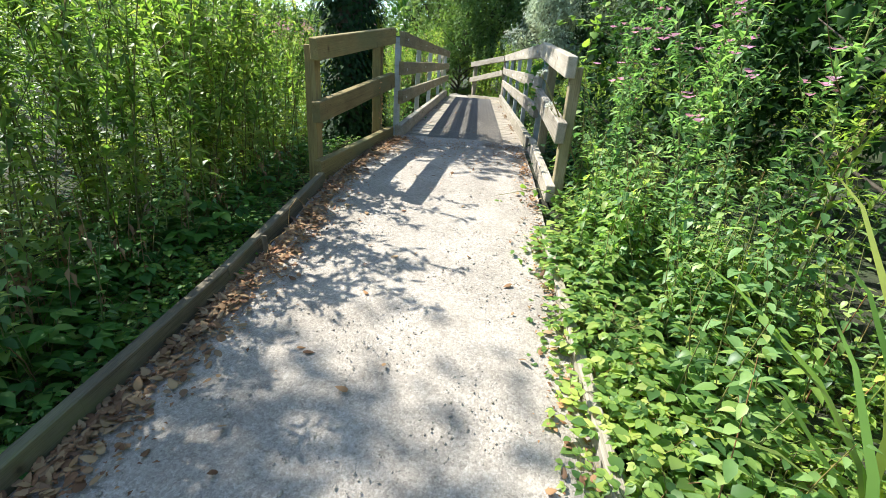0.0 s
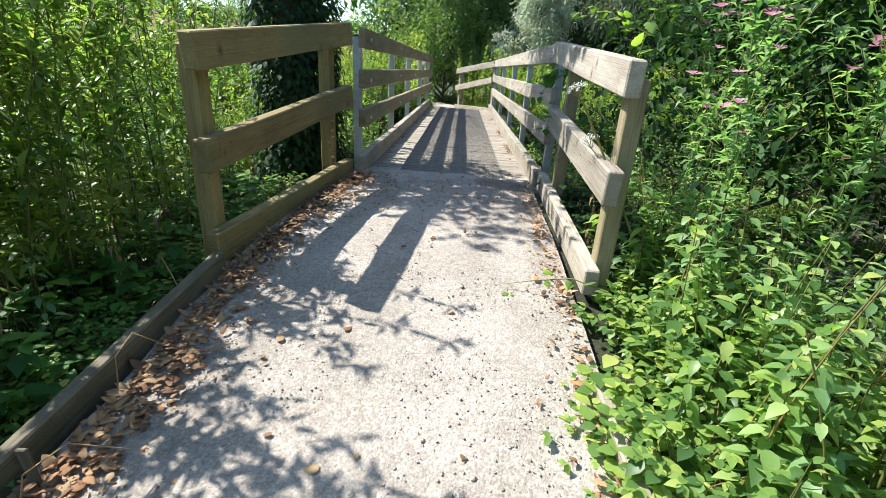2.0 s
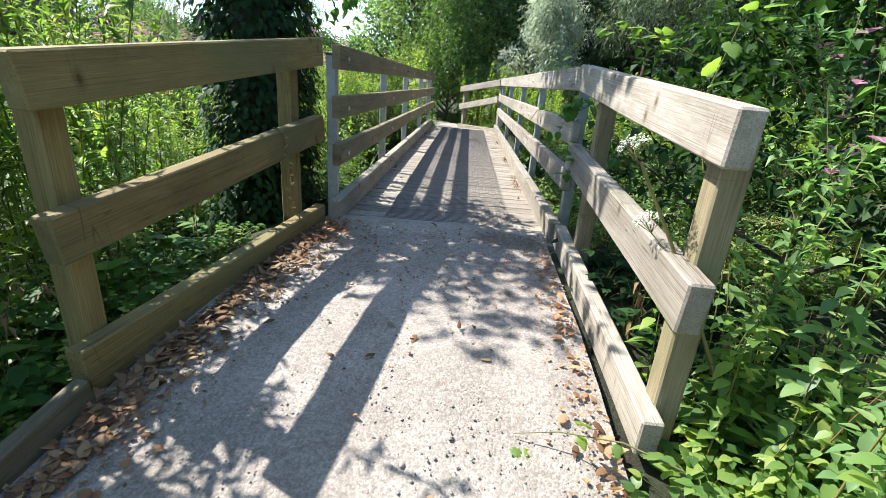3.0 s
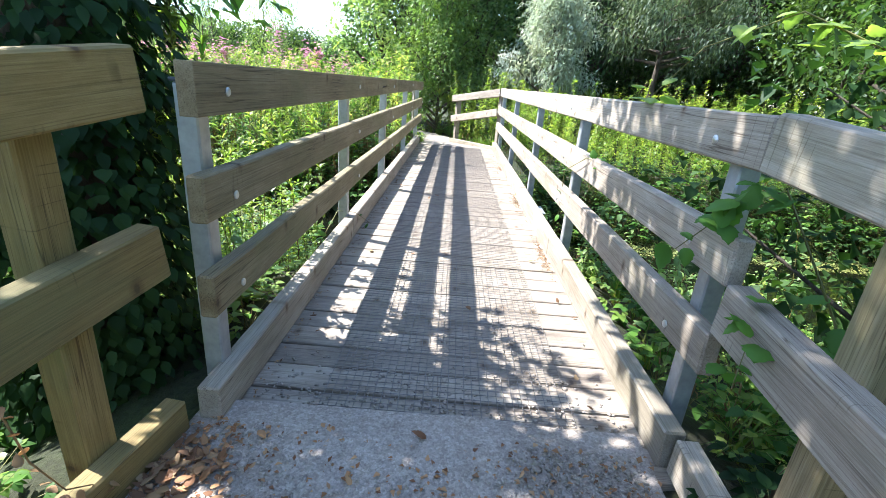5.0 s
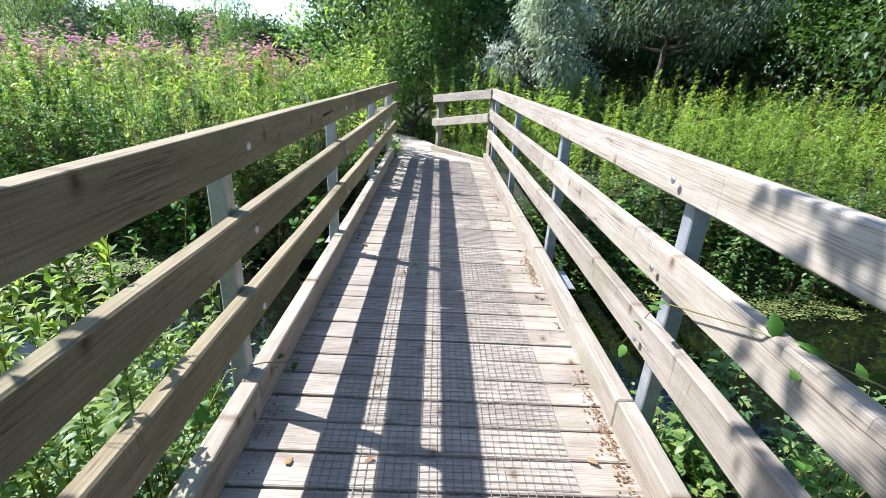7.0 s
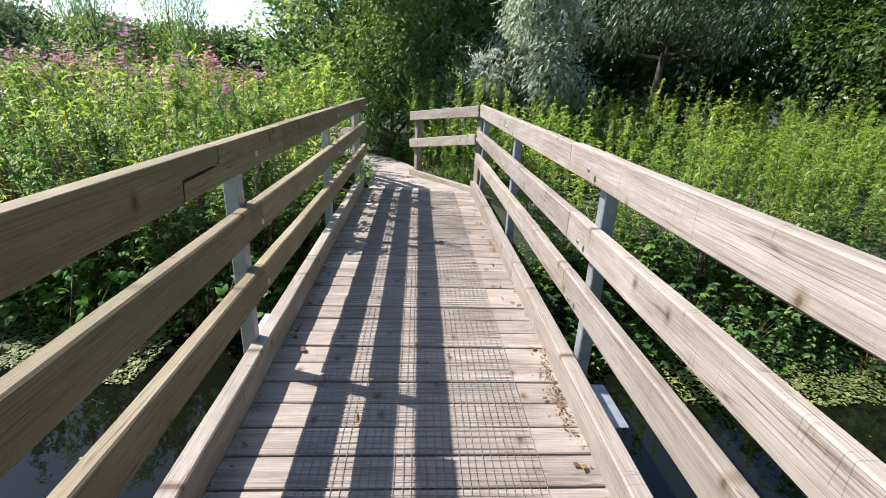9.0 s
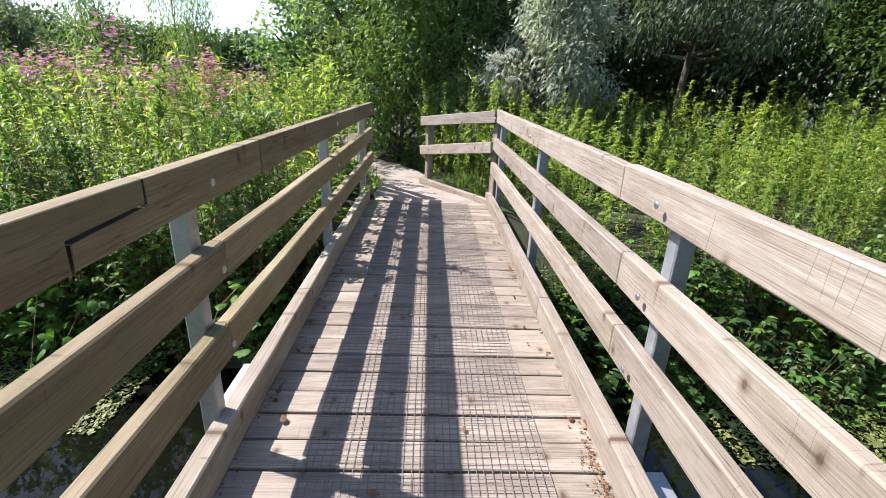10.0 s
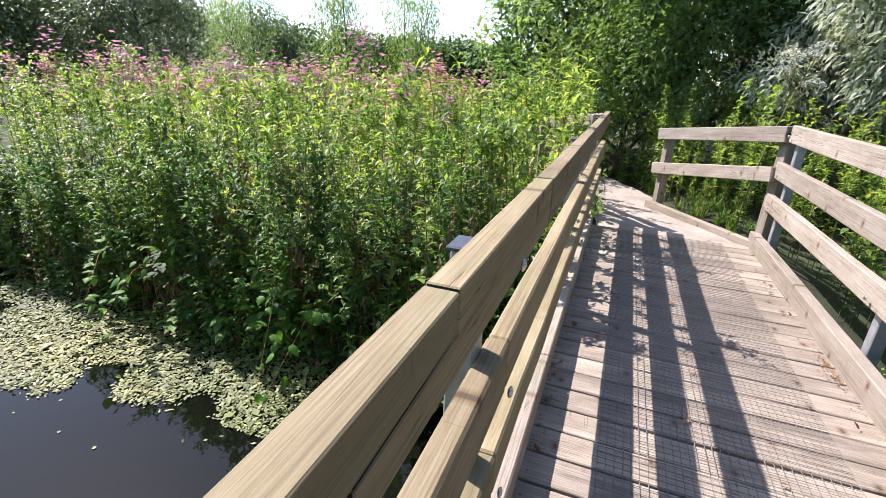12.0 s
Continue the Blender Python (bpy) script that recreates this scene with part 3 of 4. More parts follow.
def strip(name, ys, x0, x1, z, mat, n=34):
    rows = []
    for y in ys:
        a, b = x0(y), x1(y)
        for i in range(n):
            x = a + (b - a) * i / (n - 1)
            rows.append((x, y, z(x, y) + 0.012 * noise.noise(Vector((x * 3, y * 3, 1))) + 0.004 * noise.noise(Vector((x * 17, y * 17, 5)))))
    k = np.arange(len(ys) - 1)[:, None] * n + np.arange(n - 1)[None]
    f = np.stack([k, k + 1, k + n + 1, k + n], -1).reshape(-1, 4)
    me = mesh_from(name, rows, f, [mat])
    me.polygons.foreach_set("use_smooth", np.ones(len(f), bool))
    return new(name, me)


gravel_path = tagged(strip("gravel_path", np.arange(-6, 7.33, 0.05), left_edge, lambda y: 1.05, lambda x, y: ramp_z(y) + 0.015 * math.cos((x - 0.2) * 1.6), GRAVEL),
                     "pale grey crushed-stone path with litter at its edges", "path", kind="structure")
far_path = tagged(strip("far_path", np.arange(14.72, 19, 0.08), lambda y: far_path_x(y) - 0.62 - 0.1 * min(1, max(0, y - 15)), lambda y: far_path_x(y) + 0.72 - 0.38 * min(1, max(0, y - 14.9)),
                        lambda x, y: -0.015 - 0.1 * smooth(14.7, 16.5, y), GRAVEL, 22), "sandy path leaving the bridge past tall plants", "path", kind="structure")
wv = [(-60, 7.2, WATER_Z), (60, 7.2, WATER_Z), (60, 13.6, WATER_Z), (-60, 13.6, WATER_Z)]
water = tagged(new("water", mesh_from("water", wv, [[0, 1, 2, 3]], [WATER])), "dark still stream water with floating weed", "water", kind="structure")

# ---- footbridge ----
LX, RX = -0.29, 1.12
bridge = tagged(new("footbridge"), "weathered timber footbridge with plank deck and three-rail sides", "footbridge")
bolt_bm = bmesh.new()
bmesh.ops.create_uvsphere(bolt_bm, u_segments=10, v_segments=6, radius=0.013)
for v in bolt_bm.verts:
    v.co.x *= 0.45
BOLT_ME = bm_mesh("bolt", bolt_bm, BOLT)
L_RAILS, R_RAILS = (1.022, 0.735, 0.445), (1.005, 0.695, 0.415)
RH, RT = 0.136, 0.05


# joint faces near black: the shade inside the gap put into the timber's colour
END = timber("gap_shade_end_grain", (0.018, 0.014, 0.01), (0.032, 0.025, 0.018), (0.05, 0.04, 0.03), 0.2)


def notched(name, poly, thick, mat, parent, x, joint=()):
    """A rail cut to an outline in y and z, its inner face at x."""
    y0 = sum(p[0] for p in poly) / len(poly)
    z0 = sum(p[1] for p in poly) / len(poly)
    bm = bmesh.new()
    a = [bm.verts.new((p[0] - y0, -thick / 2, p[1] - z0)) for p in poly]
    b = [bm.verts.new((p[0] - y0, thick / 2, p[1] - z0)) for p in poly]
    bm.faces.new(a)
    bm.faces.new(b[::-1])
    k = len(poly)
    for i in range(k):
        bm.faces.new((a[(i + 1) % k], a[i], b[i], b[(i + 1) % k])).material_index = 1 if i in joint else 0
    bmesh.ops.recalc_face_normals(bm, faces=bm.faces)
    bmesh.ops.bevel(bm, geom=list(bm.edges), offset=0.0022, segments=1, affect="EDGES")
    me = bm_mesh(name, bm, mat)
    me.materials.append(END)
    return part(name, me, parent, pose(x, y0, z0, 0, 0, 90))


zt, zb, zm = 1.09, 0.954, 1.022
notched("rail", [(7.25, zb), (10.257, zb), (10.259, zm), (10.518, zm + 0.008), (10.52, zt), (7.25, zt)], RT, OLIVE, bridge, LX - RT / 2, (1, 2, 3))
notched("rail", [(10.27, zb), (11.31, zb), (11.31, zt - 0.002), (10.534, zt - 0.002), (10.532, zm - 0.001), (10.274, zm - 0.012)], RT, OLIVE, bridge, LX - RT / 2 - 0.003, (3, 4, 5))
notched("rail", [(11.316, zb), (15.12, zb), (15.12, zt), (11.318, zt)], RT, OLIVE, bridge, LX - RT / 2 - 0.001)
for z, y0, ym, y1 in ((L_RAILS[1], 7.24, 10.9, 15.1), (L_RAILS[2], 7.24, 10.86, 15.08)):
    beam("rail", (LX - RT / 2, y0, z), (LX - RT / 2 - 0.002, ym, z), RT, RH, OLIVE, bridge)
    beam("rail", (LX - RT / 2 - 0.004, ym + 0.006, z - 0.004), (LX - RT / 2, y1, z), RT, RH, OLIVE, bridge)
for z, y0, ym, y1 in ((R_RAILS[0], 7.2, 11.1, 14.56), (R_RAILS[1], 7.2, 11.0, 14.7), (R_RAILS[2], 7.2, 10.95, 14.72)):
    beam("rail", (RX + RT / 2, y0, z), (RX + RT / 2 + 0.002, ym, z + 0.008), RT, RH, RAIL, bridge)
    beam("rail", (RX + RT / 2 + 0.005, ym + 0.006, z + 0.004), (RX + RT / 2, y1, z + 0.015), RT, RH, RAIL, bridge)
for x, top in ((LX - 0.035, 0.15), (RX + 0.0, 0.13)):
    for y0, y1 in ((7.2, 9.1), (9.106, 11.9), (11.906, 14.75)):
        beam("kerb_board", (x, y0, top - 0.07), (x, y1, top - 0.07), 0.07, 0.15, RAIL, bridge)
post_me = bm_mesh("post", block(0.062, 0.062, 1.75, 0.005), GALV)
cap_me = bm_mesh("cap", block(0.074, 0.074, 0.01, 0.003), CAP)
for x, ys, rails, sgn in ((LX - RT - 0.033, (7.37, 9.16, 10.82, 12.8, 14.75), L_RAILS, 1), (RX + RT + 0.033, (7.39, 9.11, 10.77, 12.66, 14.5), R_RAILS, -1)):
    for y in ys:
        p = part("post", post_me, bridge, pose(x, y, 1.035 - 0.875), "galvanised steel box post")
        part("cap", cap_me, p, pose(0, 0, 0.881))
        for z in rails:
            part("bolt", BOLT_ME, bridge, pose(x + sgn * 0.107, y, z + rng.normal(0, 0.006)), "domed zinc bolt head")
for x in (-0.05, 0.9):
    beam("bearer", (x, 7.0, -0.2), (x, 15.0, -0.2), 0.12, 0.26, EDGE, bridge, warp=0)
part("fixing_plate", bm_mesh("fixing_plate", block(0.12, 0.34, 0.012, 0.003), WHITE), bridge, pose(LX - 0.15, 11.22, -0.03), "pale painted steel plate")
part("fixing_plate", bm_mesh("fixing_plate", block(0.1, 0.3, 0.012, 0.003), GALV), bridge, pose(RX + 0.17, 10.62, -0.06), "grey steel plate")

# ---- wing fences ----
def wing(name, label, near, far, rails, ground_near, ground_far, posts, side, mat, off=0.08, thick=0.095, post_mat=None):
    """Fence panel from near (x, y) to far; rails: top heights at both ends; posts: fractions along it."""
    e = tagged(new(name), label, "fence", "wing fences of the bridge")
    nrm = Vector((far[1] - near[1], -(far[0] - near[0]), 0)).normalized() * side
    for za, zb2, h, e0 in rails:
        d = Vector((far[0] - near[0], far[1] - near[1]))
        a = Vector(near) + d * e0
        beam("rail", (a[0], a[1], za - h / 2), (far[0], far[1], zb2 - h / 2), 0.068, h, mat, e)
    for f, top in posts:
        x = near[0] + (far[0] - near[0]) * f + nrm.x * off
        y = near[1] + (far[1] - near[1]) * f + nrm.y * off
        g = ground_near + (ground_far - ground_near) * f
        part("post", bm_mesh("post", block(top - g + 0.35, thick, thick, 0.006, 0.002), post_mat or mat), e, along((x, y, g - 0.35), (x, y, top), (nrm.x, nrm.y, 0)))
    return e


wing("wing_fence", "green-brown two-rail timber fence beside the gravel ramp", (-0.66, 5.52), (-0.40, 7.17), [(0.925, 1.115, 0.15, 0.0), (0.495, 0.69, 0.15, 0.0), (0.065, 0.14, 0.17, 0.0)],
     -0.25, -0.1, [(0.07, 0.88), (0.87, 1.03)], -1, WING, 0.075, 0.085)
wing("wing_fence", "sunlit weathered two-rail timber fence among nettles", (1.115, 5.45), (1.14, 7.18), [(0.925, 1.08, 0.14, 0.0), (0.5, 0.65, 0.15, 0.0), (0.04, 0.135, 0.13, 0.02)],
     -0.25, -0.1, [(0.085, 0.86), (0.8, 1.0)], 1, RAIL, 0.062, 0.08, OLIVE)
wing("wing_fence", "weathered timber fence turning with the path", (1.14, 14.64), (0.285, 16.3), [(1.075, 0.87, 0.13, 0.0), (0.735, 0.455, 0.13, 0.02), (0.06, -0.02, 0.14, 0.0)],
     -0.15, -0.15, [(0.035, 1.05), (0.95, 0.86)], 1, RAIL)
wing("wing_fence", "timber fence half hidden by meadow plants", (-0.33, 15.16), (-1.15, 16.5), [(1.07, 0.9, 0.13, 0.0), (0.74, 0.5, 0.13, 0.0), (0.1, 0.0, 0.14, 0.0)],
     -0.15, -0.15, [(0.05, 1.05), (0.9, 0.9)], -1, RAIL)

# ---- path edging ----
def edging(label, pts, top_off, mat):
    e = tagged(new("path_edging"), label, "path edging", "edging boards of the ramp")
    for (x0, y0), (x1, y1) in zip(pts, pts[1:]):
        beam("board", (x0, y0, ramp_z(y0) + top_off - 0.08), (x1, y1, ramp_z(y1) + top_off - 0.08), 0.05, 0.16, mat, e, warp=0.006)
    for x, y in pts[1:-1]:
        s = -0.055 if x < 0 else 0.055
        part("peg", bm_mesh("peg", block(0.45, 0.045, 0.045, 0.004), mat), e, along((x + s, y + 0.05, ramp_z(y) - 0.4), (x + s, y + 0.05, ramp_z(y) + 0.03), (1, 0, 0)))


edging("mossy brown edging boards holding the gravel", [(-0.86, -4), (-0.84, -1.5), (-0.82, 0.8), (-0.81, 2.9), (-0.69, 4.15), (-0.62, 5.5)], 0.1, EDGE)
edging("pale edging boards half buried in nettles", [(1.06, -4), (1.06, -1.2), (1.06, 1.3), (1.05, 3.6), (1.02, 4.9)], 0.07, RAIL)

# ---- trees ----
def crown(centres, radius, n, size, ratio=0.5, flat=0.8, hang=0.0):
    """Leaves in loose clumps round the given centres."""
    c = np.asarray(centres)
    k = rng.integers(len(c), size=n)
    d = unit(rng.normal(0, 1, (n, 3)))
    r = radius * rng.uniform(0.15, 1, n) ** 0.6
    P = c[k] + d * r[:, None] * [1, 1, flat]
    D = unit(d + rng.normal(0, 0.8, (n, 3)) + [0, 0, -0.25 - hang])
    L = size * rng.uniform(0.6, 1.3, n)
    return leaves(P, D, L, L * ratio, 0.2, 0.15, up=(0.2, -0.1, 1))


def limbs(trunk, h, spread_r, n, low=0.3, lift=0.35):
    """Limb lines of a tree and the points at which its foliage sits."""
    out, ends = [], []
    for i in range(n):
        f = low + (1 - low) * (i + rng.uniform(0, 0.8)) / n
        a = i * 2.4 + rng.normal(0, 0.4)
        r = spread_r * (1.15 - 0.75 * f ** 2) * rng.uniform(0.7, 1.1)
        p0 = on_line(trunk, np.array([f * 0.88]))[0]
        p2 = p0 + [math.cos(a) * r, math.sin(a) * r, r * lift + h * 0.08]
        p1 = (p0 + p2) / 2 + [0, 0, -0.05 * r]
        out.append((np.stack([p0, p1, p2]), 0.018 * h * (1.2 - f)))
        ends += [p2, p1 + (p2 - p1) * 0.4, p1 * 0.6 + p2 * 0.4 + rng.normal(0, 0.25 * r, 3)]
    ends.append(trunk[-1])
    return out, ends


def tree(name, label, x, y, h, r, nlimb, n, leaf, size, clump, ratio=0.5, low=0.3, hang=0.0, lift=0.35, group="trees of the wood", flat=0.8, thick=1.0):
    e = tagged(new(name), label, "tree", group)
    e.matrix_basis = pose(x, y, ground_z(x, y) - 0.05)
    tl = stem_line(h * 0.95, 0.08, 7)
    lb, ends = limbs(tl, h, r, nlimb, low, lift)
    part("trunk", mesh_from("trunk", *tube(tl, np.linspace(0.022 * h, 0.004 * h, 7) * thick, 7), [BARK]), e)
    for l, w in lb:
        part("limb", mesh_from("limb", *tube(l, [w * thick, w * 0.6 * thick, w * 0.2 * thick], 5), [BARK]), e)
    v, f = crown(ends, clump, n, size, ratio, flat, hang)
    part("crown", mesh_from("crown", v, f, [leaf]), e)
    return e


def again(e, x, y, turn, s):
    c = copy_thing(e, pose(x, y, ground_z(x, y) - 0.05, 0, 0, turn))
    c.scale = (s, s, s)
    return c


# wood beyond the meadow
dark = tree("broadleaf_tree", "dark green tree at the edge of the wood", 6.5, 26, 9.5, 3.6, 26, 19000, L_TREE, 0.19, 1.25, low=0.02)
again(dark, 2.6, 25.5, 80, 0.95)
again(dark, 10.5, 24.5, 150, 1.0)
again(dark, 14.5, 22, 210, 1.05)
again(dark, 18.5, 19, 300, 1.0)
again(dark, 8.5, 30, 40, 1.25)
again(dark, 3.5, 31, 20, 1.3)
again(dark, 13.5, 28, 110, 1.3)
again(dark, 20, 25, 110, 1.3)
again(dark, 19, 13, 60, 1.1)
again(dark, 24, 30, 250, 1.4)
again(dark, 26, 22, 330, 1.4)
again(dark, 17, 33, 170, 1.4)
again(dark, 12, 20.5, 20, 0.8)
again(dark, 5.0, 23.5, 300, 0.85)
ivied = tree("ivied_tree", "dark upright tree thick with ivy", -1.1, 20.3, 8.5, 1.25, 30, 14000, L_MID, 0.13, 0.65, 0.75, low=0.0, thick=0.6)
again(ivied, -2.1, 21.6, 120, 0.95)
again(ivied, 0.9, 22.0, 200, 1.1)
tree("young_tree", "light green slender tree beside the path", -0.15, 18.5, 5.0, 0.9, 36, 17000, L_LIGHT, 0.095, 0.42, 0.5, low=0.0, thick=0.4)
tree("silver_willow", "silvery drooping willow in front of the wood", 2.5, 17.5, 3.9, 0.85, 28, 15000, L_SILVER, 0.11, 0.4, 0.34, low=0.32, hang=0.35, group="willows")
tree("silver_willow", "grey-green willow standing against the wood", 5.6, 19.4, 5.0, 2.5, 30, 15000, L_SAGE, 0.13, 0.6, 0.3, low=0.56, hang=1.0, lift=0.05, group="willows")
far_t = tree("field_tree", "rounded tree far across the meadow", -13, 46, 4.0, 2.9, 22, 6500, L_TREE, 0.36, 1.1, low=0.02, group="far trees")
for x, y, a, s in ((-9.5, 47, 50, 0.95), (-17, 45, 120, 1.0), (-21, 44, 200, 1.05), (-25, 42, 20, 1.1), (-5, 50, 90, 1.0), (0, 48, 10, 1.2), (-29, 36, 80, 1.1), (-33, 30, 80, 1.2)):
    again(far_t, x, y, a, s)
mid_t = tree("field_tree", "leafy green tree at the meadow's edge", -20, 25, 5.6, 3.0, 24, 13000, L_SAGE, 0.2, 1.15, low=0.02, group="far trees")
for x, y, a, s in ((-24, 23, 70, 1.0), (-18.5, 31, 170, 0.8), (-27, 19, 260, 1.1), (-21, 15, 20, 0.95), (-24, 30, 220, 1.0)):
    again(mid_t, x, y, a, s)
sap = tree("willow_sapling", "feathery pale willow sapling in the meadow", -7.4, 21.5, 4.4, 0.75, 26, 3000, L_LIGHT, 0.13, 0.4, 0.22, low=0.15, lift=0.9, group="willow saplings", thick=0.3)
for x, y, a, s in ((-6.2, 22.5, 60, 0.95), (-8.8, 22.8, 130, 1.05), (-5.2, 21.2, 200, 0.85), (-10.2, 21, 250, 1.0), (-9.3, 19.4, 310, 0.8), (-12, 22, 20, 0.95)):
    again(sap, x, y, a, s)

# ivy-clad tree by the start of the bridge
ivy_tree = tagged(new("ivied_tree"), "leaning trunk smothered in dark ivy beside the fence", "tree")
ivy_tree.matrix_basis = pose(-0.98, 7.62, -0.4)
tl = np.array([[0, 0, 0], [0.02, 0.02, 0.8], [0.0, 0.06, 1.6], [-0.1, 0.1, 2.6], [-0.25, 0.1, 4.0]])
v, f = join([tube(tl, [0.2, 0.17, 0.15, 0.12, 0.05], 9)] + [tube(np.array([[-0.02, 0.07, z], [math.cos(a) * r * 0.5, math.sin(a) * r * 0.5, z + 0.3], [math.cos(a) * r, math.sin(a) * r, z + 0.5]]), [0.035, 0.025, 0.01], 5)
                                                          for z, a, r in ((1.5, 0.5, 0.5), (1.9, 2.2, 0.9), (2.2, 4.0, 0.9), (2.0, 5.4, 0.6), (2.6, 1.2, 0.9), (2.9, 3.1, 1.0))])
part("trunk", mesh_from("trunk", v, f, [BARK]), ivy_tree)
n = 8500
t = rng.uniform(0.0, 0.7, n)
a = rng.uniform(0, 6.28, n)
c = on_line(tl, t)
d = np.stack([np.cos(a), np.sin(a), rng.normal(-0.2, 0.4, n)], 1)
q = rng.uniform(0.2, 0.4, n)[:, None]
v, f = broad(c + d * q, unit(d + [0, 0, -0.9]), 0.052 * rng.uniform(0.6, 1.4, n), 0.044 * rng.uniform(0.7, 1.2, n), 0.1, 0.2)
part("ivy", mesh_from("ivy", v, f, [L_IVY_SHADE]), ivy_tree, None, "glossy dark ivy leaves")
cc = [(0.25, 0.35, 1.95), (-0.3, 0.3, 2.2), (-0.2, -0.3, 2.3), (0.25, -0.1, 2.5), (-0.6, 0.2, 2.6), (-0.3, 0.5, 2.8), (-0.7, -0.3, 2.9), (-0.9, 0.1, 3.2), (-0.4, 0.1, 3.4), (-0.2, 0.7, 2.4), (-1.3, 0.2, 3.6), (-1.2, -0.4, 3.9), (-1.8, 0.0, 4.3), (-0.6, -0.5, 3.6), (-0.9, 0.2, 4.3), (-0.1, 0.6, 3.9), (0.1, 0.2, 3.6), (-0.1, 0.1, 4.2), (0.2, 0.8, 4.3), (-0.4, 0.4, 4.5), (0.3, 0.4, 3.9)]
v, f = crown(cc, 0.46, 2300, 0.09, 0.75, 0.8)
part("crown", mesh_from("crown", v, f, [L_LOW]), ivy_tree)
high = [(0.0, 0.75, 3.75), (-0.1, 1.05, 3.95), (0.15, 1.3, 3.7), (0.0, 0.4, 3.8), (0.2, 0.0, 3.7), (-0.1, -0.25, 4.0), (0.1, 0.9, 4.2)]
v, f = crown(high, 0.42, 1500, 0.1, 0.75, 0.8)
boughs = part("bough", mesh_from("bough", *tube(np.array([[-0.1, 0.1, 2.6], [0.05, 0.4, 3.4], [0.05, 1.2, 3.9]]), [0.05, 0.03, 0.01], 6), [BARK]), ivy_tree)
part("foliage", mesh_from("foliage", v, f, [L_LOW]), boughs)
n = 46
hang_line = np.array([[0.05, 0.3, 1.8], [0.2, 0.5, 1.95], [0.36, 0.65, 1.93], [0.52, 0.78, 1.84]])
th = rng.uniform(0.15, 1, n)
v, f = join([lobed(on_line(hang_line, th) + rng.normal(0, 0.05, (n, 3)), unit(rng.normal(0, 0.6, (n, 3)) + [0.2, 0, -0.6]), 0.085, 0.06)])
bough = part("bough", mesh_from("bough", *tube(hang_line, [0.01, 0.008, 0.006, 0.003], 5), [BARK]), ivy_tree)
part("foliage", mesh_from("foliage", v, f, [L_LOW]), bough)

# overgrown shrubs on the far side of the ramp
def shrub(label, x, y, h, r, n, leaf, size, clump, ratio=0.7, low=0.1):
    return tree("shrub", label, x, y, h, r, 18, n, leaf, size, clump, ratio, low, 0.0, 0.3, "shrubs by the ramp", thick=0.4)


# leaves near black: the hedge's deep shade is in their colour
shrub("dense dark shrub overhanging the bridge", 2.7, 7.35, 3.0, 1.15, 7500, L_IVY_SHADE, 0.085, 0.42)
shrub("dark leafy shrub behind the nettles", 3.6, 5.2, 3.4, 1.3, 5500, L_IVY_SHADE, 0.1, 0.5)
shrub("dark leafy shrub behind tall herbs", 4.4, 3.0, 3.6, 1.4, 5000, L_IVY_SHADE, 0.11, 0.55)
shrub("shaded dark hedge shrub by the stream", 4.9, 7.8, 3.8, 1.5, 5000, L_IVY_SHADE, 0.11, 0.6)
shrub("shaded dark hedge shrub behind herbs", 5.2, 0.6, 3.6, 1.5, 4000, L_IVY_SHADE, 0.12, 0.6)

# unseen trees added on the right to block blue sky light from the bridge
for x, y, a, s in ((9.5, 4.0, 15, 0.95), (10, 9.5, 75, 1.05), (11, 14, 130, 1.0), (9.5, -2, 200, 1.0)):
    again(dark, x, y, a, s)

# roadside tree whose crown dapples the ramp
shade = tree("broadleaf_tree", "leafy tree casting dappled shade on the ramp", -7.0, 5.0, 11.5, 1.95, 24, 4300, L_TREE, 0.14, 0.75, 0.6, low=0.62, group="trees by the ramp")

# ---- herbs ----
herb_protos = [willowherb(rng.uniform(1.45, 1.85), 62, 0) for i in range(6)]
meadow_protos = [willowherb(rng.uniform(1.25, 1.75), 50, fl, 0.034, 3) for fl in (0, 0, 0, 12, 0, 6)]
green_protos = [willowherb(rng.uniform(1.45, 1.85), 70, 0, 0.034, 3, 0.8, 0.85, 0.45, L_FRESH) for i in range(4)] + [nettle(1.25, 40, 0.1)]
nettle_protos = [nettle(rng.uniform(0.45, 0.95), 34, q, m) for q, m in ((0.06, L_COOL), (0.075, L_NETTLE), (0.09, L_COOL), (0.07, L_NETTLE), (0.1, L_COOL))]
# same near-black leaf, standing in for the shade behind the fence
shade_low = [trefoil(rng.uniform(0.15, 0.35), 9, 0.075, L_IVY_SHADE) for i in range(3)]
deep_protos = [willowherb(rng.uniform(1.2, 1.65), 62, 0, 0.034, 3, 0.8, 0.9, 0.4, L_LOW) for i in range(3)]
brown_protos = [dry_stalk(rng.uniform(0.9, 1.4), 34) for i in range(3)]
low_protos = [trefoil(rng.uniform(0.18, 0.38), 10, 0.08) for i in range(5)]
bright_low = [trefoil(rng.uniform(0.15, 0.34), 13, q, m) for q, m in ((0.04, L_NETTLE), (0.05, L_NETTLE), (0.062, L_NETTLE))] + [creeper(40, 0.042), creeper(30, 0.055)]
grass_protos = [grass_tuft(rng.uniform(0.25, 0.5)) for i in range(4)]
dry_protos = [dry_stalk(rng.uniform(0.5, 0.95)) for i in range(4)]

